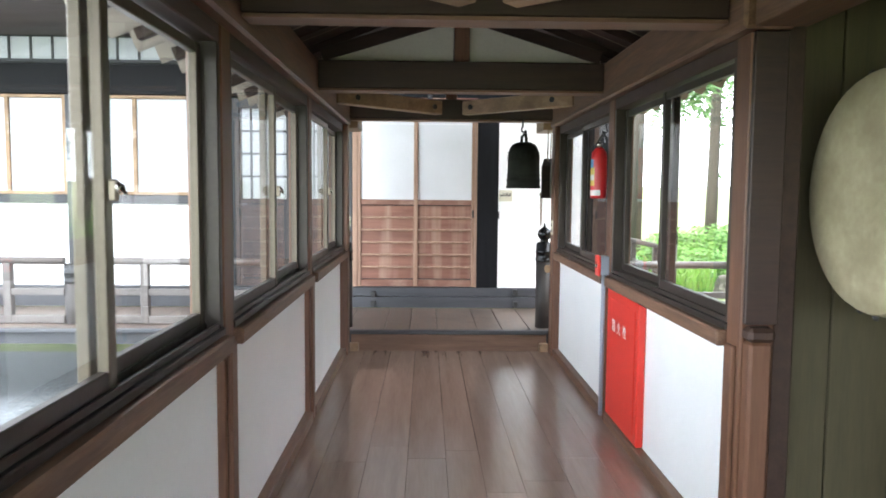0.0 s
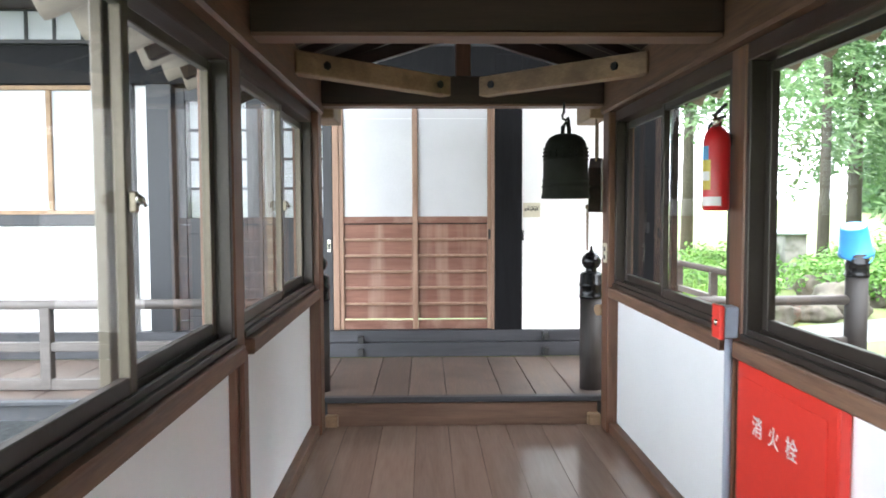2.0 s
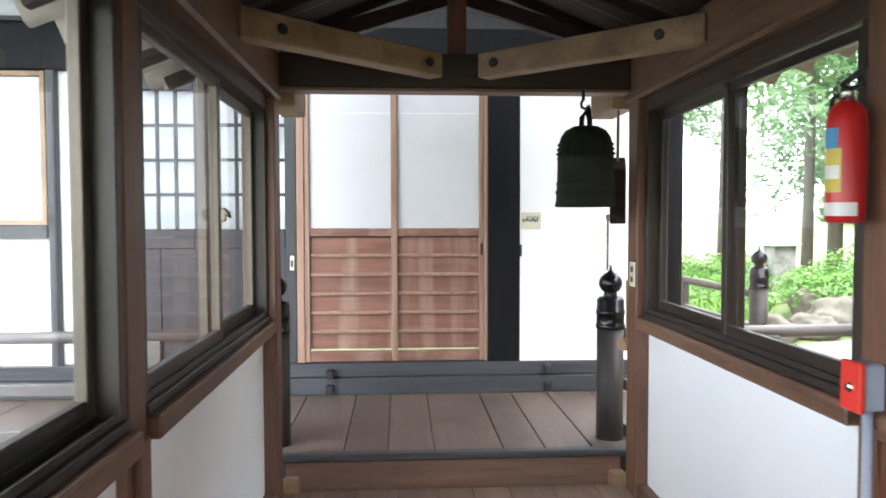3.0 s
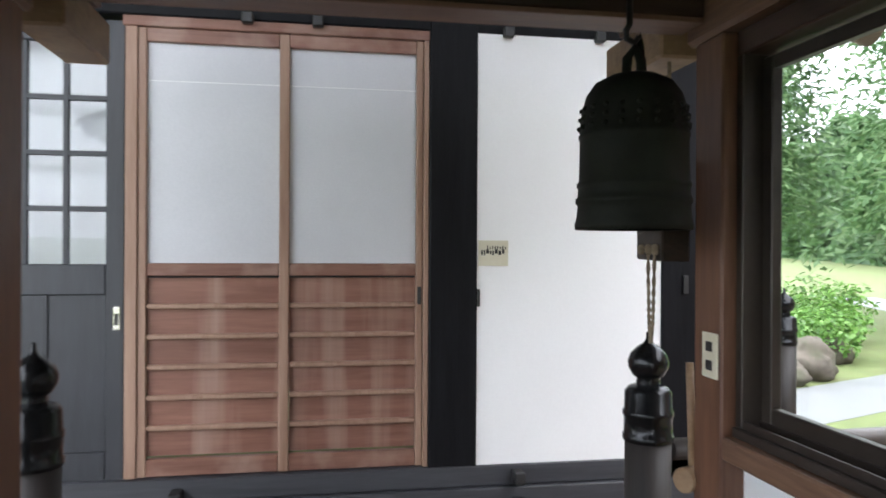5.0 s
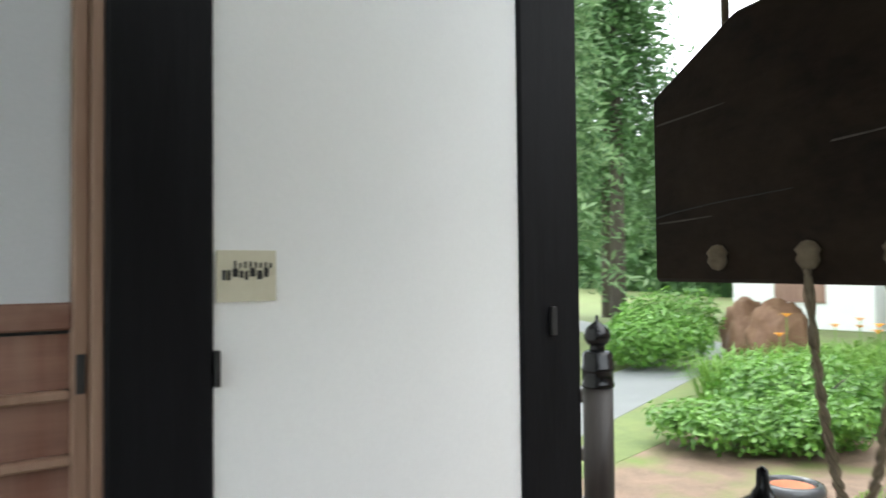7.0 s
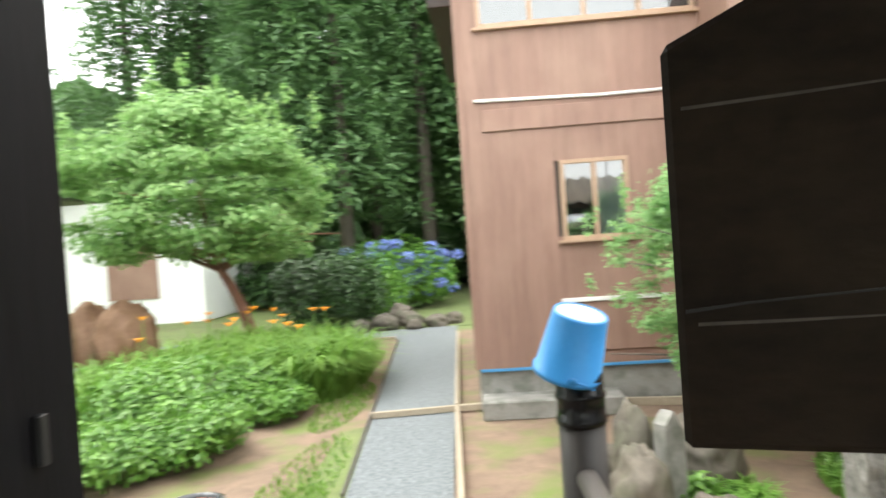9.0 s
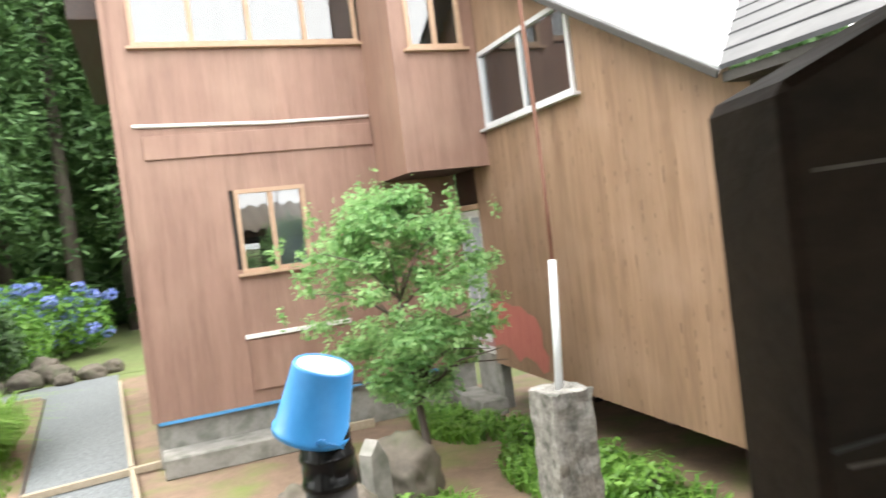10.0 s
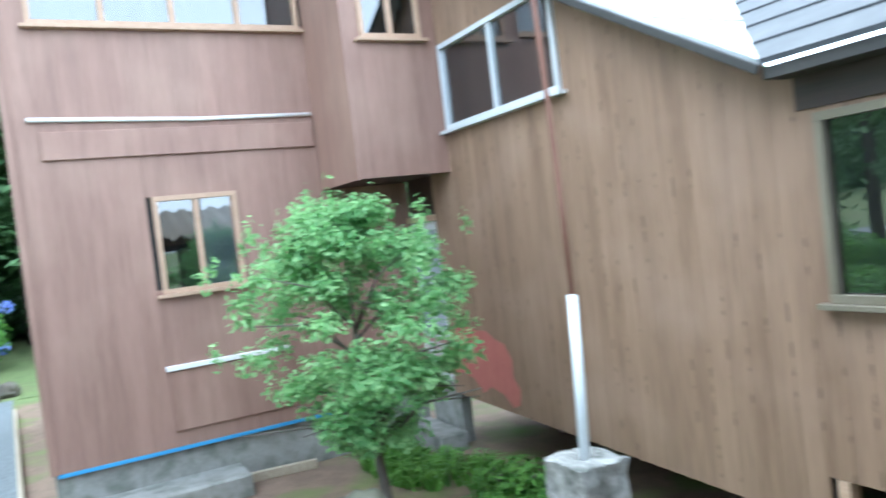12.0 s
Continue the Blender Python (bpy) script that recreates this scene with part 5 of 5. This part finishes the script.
def rocky(name, x, y, sx, sy, sz, material, label, seed, z=GZ, group=""):
    t = thing(name, label, "rock", group)
    bm = bmesh.new()
    bmesh.ops.create_icosphere(bm, subdivisions=4, radius=1)
    o = Vector((seed * 3.7, seed * 1.3, seed * 2.1))
    for v in bm.verts:
        k = 1 + 0.35 * noise.noise(v.co * 1.3 + o) + 0.17 * noise.noise(v.co * 3.5 + o) + 0.06 * noise.noise(v.co * 9 + o)
        c = v.co * k
        v.co = Vector((x + c.x * sx, y + c.y * sy, z + (c.z + 0.55) * sz))
    for f in bm.faces:
        f.smooth = True
    part("stone", bm, material, t)
    return t


def limbs(parent, base, height, spread, n, r0, rnd, material, lean=(0, 0), name="trunk", fork=0.35):
    """A bent trunk with limbs; returns the limb tips."""
    bm = bmesh.new()
    p = Vector(base)
    pts = [p.copy()]
    steps = 6
    for k in range(steps):
        p = p + Vector((lean[0] / steps + rnd.uniform(-0.05, 0.05) * height / 3, lean[1] / steps + rnd.uniform(-0.05, 0.05) * height / 3, height * 0.75 / steps))
        pts.append(p.copy())
    tube(pts, r0, 10, taper=[r0 * (1 - 0.1 * k) for k in range(steps + 1)], bm=bm)
    tips = []
    for k in range(n):
        u = rnd.uniform(fork, 1.0)
        i = min(int(u * steps), steps - 1)
        a = pts[i].lerp(pts[i + 1], u * steps - i)
        ang = k * 2.4 + rnd.uniform(-0.4, 0.4)
        ln = spread * rnd.uniform(0.55, 1.0)
        e = a + Vector((math.cos(ang) * ln, math.sin(ang) * ln, height * rnd.uniform(0.08, 0.3)))
        m1 = a.lerp(e, 0.5) + Vector((0, 0, height * 0.06))
        rr = r0 * (1 - 0.1 * i) * 0.5
        part("limb", tube([a, m1, e], rr, 6, taper=[rr, rr * 0.6, rr * 0.2]), material, parent)
        tips += [m1, e]
    part(name, bm, material, parent)
    return tips


def broad_tree(name, label, base, height, radius, leaf_mat, bark_mat, seed, leaves, size, crown_z, crown_h, lobes_n=26, lean=(0, 0), r0=0.07, limb_n=14, layered=0.4, fork=0.35, taper=0.0, small=1.0, shoots=0):
    t = thing(name, label, "tree")
    rnd = random.Random(seed)
    g = np.random.default_rng(seed)
    tips = limbs(t, base, height, radius * 0.9, limb_n, r0, rnd, bark_mat, lean, fork=fork)
    lobes = []
    cx, cy = base[0] + lean[0], base[1] + lean[1]
    for k in range(lobes_n):
        a, u = rnd.uniform(0, 6.283), math.sqrt(rnd.random())
        zz = rnd.random()
        edge = math.sqrt(max(0.08, 1 - (2 * zz - 0.75) ** 2 * 0.8))
        edge *= 1 - taper * max(0.0, 1 - zz * 2.2)
        rr = radius * rnd.uniform(0.16, 0.32) * small
        lobes.append(((cx + math.cos(a) * u * radius * edge * 0.8, cy + math.sin(a) * u * radius * edge * 0.8, base[2] + crown_z + zz * crown_h), (rr, rr, rr * layered)))
    for k in range(shoots):
        a, u = rnd.uniform(0, 6.283), math.sqrt(rnd.random())
        top = crown_h * (0.5 + 0.52 * math.sqrt(max(0.0, 1 - u * u)) + rnd.uniform(-0.1, 0.12))
        lobes.append(((cx + math.cos(a) * u * radius * 0.95, cy + math.sin(a) * u * radius * 0.95, base[2] + crown_z + top), (radius * 0.05, radius * 0.05, radius * rnd.uniform(0.08, 0.16))))
    c, nrm = lumps(g, leaves, lobes, 0.6)
    v, f = cards(c, nrm, size, size * 0.62, g)
    raw_part("crown", v, f, leaf_mat, t)
    return t


def conifer(name, label, x, y, h, r, seed, n, z=GZ, trunk=0.22, bare=0.35, size=0.5, leaf=conifer_leaf):
    """A tall cedar: straight trunk, drooping tiers of small sprays."""
    t = thing(name, label, "tree", "cedars")
    g = np.random.default_rng(seed)
    part("trunk", tube([(x, y, z - 0.1), (x + 0.05, y, z + h * 0.4), (x, y + 0.05, z + h * 0.98)], trunk, 10, taper=[trunk, trunk * 0.75, 0.03]), bark, t)
    nb = max(40, n // 45)
    cs, ns = [], []
    for k in range(nb):
        u = bare + (1 - bare) * (k / nb) ** 0.9
        a = k * 2.39996 + g.uniform(-0.3, 0.3)
        ln = r * (1 - (u - bare) / (1 - bare)) ** 0.75 * g.uniform(0.6, 1.1) + 0.25
        m = max(8, int(n / nb))
        s = g.uniform(0.1, 1, m) ** 0.7
        px = x + np.cos(a) * ln * s + g.normal(0, 0.16 * r / 2, m)
        py = y + np.sin(a) * ln * s + g.normal(0, 0.16 * r / 2, m)
        pz = z + h * u - ln * 0.28 * s ** 2 + g.normal(0, 0.16, m) - np.abs(g.normal(0, 0.25, m))
        cs.append(np.stack([px, py, pz], 1))
        nn = np.stack([np.cos(a) * 0.3 + g.normal(0, 0.5, m), np.sin(a) * 0.3 + g.normal(0, 0.5, m), np.full(m, 0.8)], 1)
        ns.append(nn / np.linalg.norm(nn, axis=1, keepdims=True))
    c, nn = np.concatenate(cs), np.concatenate(ns)
    v, f = cards(c, nn, size, size * 0.32, g)
    raw_part("crown", v, f, leaf, t)
    return t


def bush(name, label, x, y, rx, ry, h, leaf_mat, seed, leaves, size, z=GZ, category="bush", spread=0.25):
    t = thing(name, label, category)
    g = np.random.default_rng(seed)
    rnd = random.Random(seed)
    lobes = [((x, y, z + h * 0.45), (rx * 0.85, ry * 0.85, h * 0.5))]
    for k in range(9):
        a = k * 0.7 + rnd.uniform(-0.2, 0.2)
        lobes.append(((x + math.cos(a) * rx * 0.55, y + math.sin(a) * ry * 0.55, z + h * rnd.uniform(0.3, 0.65)), (rx * 0.45, ry * 0.45, h * 0.34)))
    c, nrm = lumps(g, leaves, lobes, spread)
    c[:, 2] = np.maximum(c[:, 2], z + 0.02)
    v, f = cards(c, nrm, size, size * 0.55, g)
    raw_part("foliage", v, f, leaf_mat, t)
    for k in range(4):
        a = rnd.uniform(0, 6.28)
        part("stem", tube([(x, y, z - 0.02), (x + math.cos(a) * rx * 0.3, y + math.sin(a) * ry * 0.3, z + h * 0.35), (x + math.cos(a) * rx * 0.6, y + math.sin(a) * ry * 0.6, z + h * 0.65)], 0.012, 5), bark, t)
    return t


def blades(name, label, region, n, length, width, material, seed, z=GZ, lean=0.5, kind="stuff", category="plants"):
    """Many arching narrow leaves rooted inside ellipses (x, y, rx, ry)."""
    g = np.random.default_rng(seed)
    vs, fs = [], []
    for x, y, rx, ry in region:
        k = int(n / len(region))
        a, u = g.uniform(0, 6.283, k), np.sqrt(g.random(k))
        bx, by = x + np.cos(a) * u * rx, y + np.sin(a) * u * ry
        d = g.uniform(0, 6.283, k)
        ln = length * g.uniform(0.6, 1.2, k)
        dx, dy = np.cos(d), np.sin(d)
        w = width * g.uniform(0.6, 1.2, k)
        o = lean * g.uniform(0.3, 1.2, k)
        for i in range(k):
            q = len(vs)
            sx, sy = -dy[i] * w[i] / 2, dx[i] * w[i] / 2
            h = ln[i]
            vs += [(bx[i] - sx, by[i] - sy, z), (bx[i] + sx, by[i] + sy, z),
                   (bx[i] + dx[i] * h * o[i] * 0.35 + sx, by[i] + dy[i] * h * o[i] * 0.35 + sy, z + h * 0.7),
                   (bx[i] + dx[i] * h * o[i] * 0.35 - sx, by[i] + dy[i] * h * o[i] * 0.35 - sy, z + h * 0.7),
                   (bx[i] + dx[i] * h * o[i], by[i] + dy[i] * h * o[i], z + h * (0.95 - 0.3 * o[i]))]
            fs += [(q, q + 1, q + 2, q + 3), (q + 3, q + 2, q + 4)]
    ob = raw_part(name, np.array(vs), fs, material, None)
    return tagged(ob, label, category, kind=kind)


# trees near the house and the path
broad_tree("small_maple", "small blue-green maple before the brown house", (6.75, 4.25, GZ), 2.1, 1.2, maple_blue, bark, 11, 19000, 0.056, 0.72, 1.75, 150, (0.0, 0.1), 0.045, 20, 0.6, taper=0.66, small=0.66, shoots=26)
broad_tree("garden_maple", "light green spreading maple with a bent red trunk", (15.6, 11.3, GZ), 3.6, 3.2, maple_leaf, bark_red, 12, 33000, 0.15, 2.0, 3.2, 115, (-0.6, 0.95), 0.14, 18, 0.34, small=0.95, fork=0.6, shoots=30)
bush("round_bush", "clipped dark green round bush beside the path", 18.5, 10.4, 1.5, 1.5, 2.2, dark_leaf, 3, 9000, 0.13)
bush("low_bush", "loose light green bush behind the clipped one", 20.6, 9.9, 1.6, 1.4, 1.9, shrub_leaf, 5, 5000, 0.14)
hyd_bush = bush("hydrangea", "blue-flowering hydrangea at the edge of the wood", 22.5, 9.3, 1.9, 2.0, 2.4, shrub_leaf, 9, 6000, 0.2, category="shrub")
g = np.random.default_rng(31)
for k in range(58):
    a, u = g.uniform(2.2, 4.6), g.uniform(0.3, 1.0)
    bx, by, bz = 22.5 + math.cos(a) * 1.75 * u, 9.3 + math.sin(a) * 2.0 * g.uniform(0.2, 1), GZ + 0.5 + 1.5 * g.random() ** 1.2
    c, nn = lumps(g, 60, [((bx, by, bz), (0.18, 0.18, 0.14))], 0.1)
    v, f = cards(c, nn, 0.11, 0.1, g)
    raw_part("flower_head", v, f, blue_petal, hyd_bush, "blue mophead bloom")

# planted bed
bush("bed_shrub", "glossy green shrub in the garden bed", 8.6, 10.1, 1.2, 1.0, 0.95, shrub_leaf, 21, 5200, 0.1, spread=0.55)
bush("bed_shrub", "glossy green shrub in the garden bed", 7.5, 9.4, 0.9, 0.7, 0.65, shrub_leaf, 22, 3800, 0.09, spread=0.55)
bush("bed_shrub", "low glossy green shrub at the bed's edge", 6.8, 10.0, 0.7, 0.8, 0.55, shrub_leaf, 24, 2600, 0.09, spread=0.55)
bush("bed_shrub", "low glossy green shrub at the bed's edge", 9.0, 8.95, 0.6, 0.5, 0.5, shrub_leaf, 25, 2200, 0.09, spread=0.55)
bush("bed_shrub", "glossy green shrub in the garden bed", 10.0, 9.4, 1.0, 0.8, 0.8, shrub_leaf, 23, 3600, 0.1, spread=0.55)
blades("daylily_leaves", "arching daylily leaves in the garden bed", [(11.2, 9.1, 1.3, 0.9), (12.2, 10.3, 1.6, 1.2), (9.9, 10.9, 1.5, 1.0), (10.4, 8.75, 0.7, 0.45)], 4600, 0.85, 0.03, blade_leaf, 41, lean=1.15)
lily = thing("daylily", "orange and yellow daylilies flowering over the bed", "flowers")
g = np.random.default_rng(5)
for k in range(16):
    x, y, z = g.uniform(9.3, 13.2), g.uniform(9.0, 11.6), GZ + g.uniform(0.85, 1.15)
    part("stem", tube([(x, y, GZ), (x + 0.04, y + 0.03, z)], 0.008, 5), blade_leaf, lily)
    bm = bmesh.new()
    for j in range(6):
        a = j * 1.047
        c, s = math.cos(a), math.sin(a)
        p = [bm.verts.new((x + 0.04, y + 0.03, z)), bm.verts.new((x + 0.04 + 0.06 * c - 0.025 * s, y + 0.03 + 0.06 * s + 0.025 * c, z + 0.06)),
             bm.verts.new((x + 0.04 + 0.12 * c, y + 0.03 + 0.12 * s, z + 0.05)), bm.verts.new((x + 0.04 + 0.06 * c + 0.025 * s, y + 0.03 + 0.06 * s - 0.025 * c, z + 0.06))]
        bm.faces.new(p)
    part("bloom", bm, orange_petal, lily)
blades("moss_tufts", "short grass and clover tufts along the path", [(6.5, 8.0, 1.6, 0.32), (9.6, 8.25, 1.4, 0.32), (5.4, 7.9, 1.2, 0.3), (12.4, 8.5, 1.6, 0.25)], 3000, 0.07, 0.014, blade_leaf, 43)
blades("grass_tufts", "bright tall grass beyond the verandah", [(3.4, 13.5, 2.0, 1.6), (3.0, 17, 2.4, 2.4), (4.4, 22, 3, 4)], 5200, 0.6, 0.04, blade_leaf, 44, lean=0.4)
blades("yard_weeds", "low weeds growing under the house wall", [(6.4, 3.2, 1.5, 0.28), (4.9, 3.3, 1.0, 0.3), (5.6, 4.7, 0.4, 0.3), (3.4, 3.3, 0.8, 0.3), (5.4, 3.6, 1.2, 0.3), (8.0, 3.6, 0.8, 0.3)], 4200, 0.2, 0.03, shrub_leaf, 45, lean=1.0)
for i, (x, y, r, h) in enumerate(((5.0, 3.35, 0.35, 0.4), (5.7, 3.25, 0.3, 0.35), (6.6, 3.2, 0.35, 0.35), (4.2, 3.45, 0.3, 0.3), (5.75, 4.95, 0.28, 0.3))):
    bush("fern_clump", "low fern clump by the wing's foot", x, y, r, r, h, shrub_leaf, 60 + i, 500, 0.07, category="fern")

pot = thing("sunken_pot", "terracotta dish inside a dark ceramic ring on the soil", "pot")
part("ring", lathe([(0.17, 0.0), (0.25, 0.0), (0.27, 0.05), (0.25, 0.1), (0.21, 0.11), (0.19, 0.08), (0.17, 0.02)], 32, (5.97, 8.7, GZ)), tile_dark, pot)
part("dish", lathe([(0, 0.02), (0.15, 0.02), (0.185, 0.075), (0.165, 0.075), (0.14, 0.035), (0, 0.035)], 32, (5.97, 8.7, GZ)), terracotta, pot)
for i, (x, y, sx, sy, sz, mt) in enumerate(((17.2, 8.9, 0.32, 0.3, 0.25, rock), (17.6, 8.3, 0.3, 0.26, 0.22, rock), (17.4, 7.7, 0.26, 0.26, 0.2, rock), (18.0, 8.6, 0.3, 0.3, 0.34, rock), (17.1, 8.2, 0.2, 0.2, 0.16, rock), (17.8, 7.3, 0.24, 0.22, 0.18, rock), (16.9, 9.4, 0.22, 0.2, 0.2, rock),
                                            (14.6, 14.5, 0.5, 0.5, 0.8, rust_rock), (14.1, 13.5, 0.55, 0.5, 0.75, rust_rock),
                                            (5.2, 5.35, 0.28, 0.2, 0.4, rock), (5.75, 5.3, 0.2, 0.16, 0.5, rock), (6.1, 4.75, 0.4, 0.3, 0.35, rock), (5.0, 4.9, 0.3, 0.2, 0.22, rock),
                                            (6.3, 5.5, 0.2, 0.2, 0.2, rock), (5.6, 13.0, 0.3, 0.3, 0.25, rock), (6.3, 13.2, 0.4, 0.3, 0.25, rock), (7.0, 13.6, 0.5, 0.4, 0.4, rock), (4.9, 13.4, 0.25, 0.25, 0.2, rock))):
    rocky("garden_rock", x, y, sx, sy, sz, mt, "rust-brown standing garden rock" if mt is rust_rock else "rough grey garden rock partly covered in moss", i + 1, group="garden rocks")
slab = thing("stone_post", "upright pale weathered stone slab by the small maple", "stone")
part("slab", prism([(-0.1, GZ), (0.1, GZ), (0.085, GZ + 0.6), (0.0, GZ + 0.75), (-0.08, GZ + 0.66)], 0.12, Matrix.Translation((5.5, 5.05, 0)) @ Matrix.Rotation(radians(-60), 4, 'Z')), concrete, slab)

rocky("garden_rock", 7.5, 15.2, 0.42, 0.3, 0.42, rock, "upright grey rock beside the far shrubs", 31, group="garden rocks")
rocky("garden_rock", 8.5, 14.9, 0.35, 0.3, 0.25, rock, "rough grey garden rock partly covered in moss", 32, group="garden rocks")


def covered_stand(x, y):
    """A square grey pedestal under a shallow pale blue cap."""
    t = thing("garden_stand", "grey stone stand with a pale blue covered cap among shrubs", "stand")
    part("plinth", box(x - 0.36, x + 0.36, y - 0.36, y + 0.36, GZ, GZ + 0.2, 0.02), concrete, t)
    part("pedestal", box(x - 0.26, x + 0.26, y - 0.26, y + 0.26, GZ + 0.2, 0.74, 0.02), concrete, t)
    part("cap", lathe([(0, 0.742), (0.44, 0.742), (0.46, 0.77), (0.44, 0.8), (0.22, 0.9), (0.06, 0.95), (0, 0.955)], 24, (x, y, 0)), bucket_base, t, "pale blue cap")


covered_stand(8.4, 18.2)

# white storehouse
store = thing("storehouse", "white plastered storehouse with a dark tiled roof and brown door", "storehouse")
SX, SY = 22.2, 17.5
part("wall", box(SX, SX + 5, SY - 2.3, SY + 2.2, GZ, 3.3, 0.02), plaster, store)
part("brown_door", box(SX - 0.06, SX - 0.005, SY - 0.9, SY + 0.7, 0.25, 2.1, 0.01), siding_a, store, "brown timber door")
for s in (-1, 1):
    rf = part("roof", beam((SX + 2.5, SY, 4.4), (SX + 2.5, SY + s * 3.0, 3.15), 6.6, 0.1), tile_dark, store)
    for k in range(24):
        x = SX - 0.75 + k * 0.28
        part("tile_roll", tube([(x, SY, 4.48), (x, SY + s * 3.05, 3.21)], 0.06, 6), tile_dark, rf)

# cedar wood
spots = [(24.8, 13.0, 16), (24, 11, 17), (29, 17.5, 18), (26, 8.5, 18), (25, 5.0, 17), (28, 3.0, 18), (29, 7, 19), (30, 11, 19), (27, 14, 18), (33, 5, 20), (33, 9, 20), (32, 15, 20),
         (18, 21, 16), (22, 25, 18), (14.5, 26, 16), (28, 20, 20), (36, 12, 21), (36, 2, 21), (38, 7, 21), (25.5, 1.0, 17), (31, -1, 18), (10.5, 31, 17), (23, -3, 16), (27, -6, 18), (19, -7, 16)]
for i, (x, y, h) in enumerate(spots):
    conifer("cedar_tree", "tall dark cedar at the edge of the wood", x, y, h, 2.9, 100 + i, 13000, trunk=0.26, bare=0.2 if i % 3 else 0.34, size=0.37)
for i, (x, y, h, b) in enumerate(((5.0, 17.5, 13, 0.42), (7.9, 20, 13, 0.36), (3.2, 27, 14, 0.4), (13.5, 19, 13, 0.15), (11.8, 23, 13, 0.3))):
    conifer("cedar_tree", "slender cedar in the misty garden, needles paled for haze", x, y, h, 2.3, 200 + i, 4200, trunk=0.18, bare=b, size=0.34, leaf=hazed_leaf)
for i, (x, y, h) in enumerate(((11.5, 14.5, 1.2), (8.2, 15.5, 1.0), (10, 17.5, 1.5), (7.0, 18.5, 1.2), (5.6, 15.5, 0.9), (13.2, 15.5, 1.6))):
    bush("garden_shrub", "leafy green shrub in the far garden", x, y, 1.3, 1.2, h, shrub_leaf, 300 + i, 3200, 0.13)
for i, (x, y) in enumerate(((28, 10), (29.5, 5), (27, 2), (30, 13.5), (30, 18), (33, 8), (26.5, 13.6))):
    bush("undergrowth", "dark undergrowth between the cedar trunks", x, y, 2.6, 2.6, 2.2, dark_leaf, 400 + i, 3000, 0.3)

far = np.random.default_rng(77)
n = 110000
fx, fy = far.uniform(40, 48, n), far.uniform(-45, 70, n)
top = np.where(fy > 24, 8.0, 14.2) + 3 * np.sin(fy * 0.7) + 2 * np.sin(fy * 1.9 + 1)
fz = GZ + far.random(n) ** 0.8 * top
c = np.stack([fx, fy, fz], 1)
nn = far.normal(size=c.shape) + np.array([-0.5, 0, 0.5])
nn /= np.linalg.norm(nn, axis=1, keepdims=True)
v, f = cards(c, nn, 1.7, 0.8, far)
tagged(raw_part("far_wood", v, f, conifer_leaf, None), "dense dark wood far behind the garden", "woods", kind="stuff")

# ================= pieces of the floors =================
rnd = random.Random(9)
x = -0.93
while x < 0.93:
    w = min(rnd.uniform(0.17, 0.23), 0.93 - x)
    if w > 0.03:
        ys = [-4.5, rnd.uniform(-1.5, 0.6), rnd.uniform(2.2, 3.6), 5.63]
        for a, b in zip(ys, ys[1:]):
            part("plank", box(x + 0.0005, x + w - 0.0005, a + 0.0005, b - 0.0005, -0.028, rnd.uniform(-0.0008, 0.0), 0.0015), floor_wood, floor)
    x += w
x = -9.0
while x < 2.85:
    w = rnd.uniform(0.22, 0.36)
    part("plank", box(x + 0.002, x + w - 0.002, 5.715, FY - 0.1 if x < 1.6 else FY + 0.3, 0.132, 0.17 + rnd.uniform(-0.002, 0.001), 0.004), deck_wood, deck)
    x += w
y = FY + 0.31
while y < 13.8:
    w = rnd.uniform(0.22, 0.34)
    part("plank", box(1.76, 2.85, y + 0.002, y + w - 0.002, 0.132, 0.17, 0.004), deck_wood, deck)
    y += w
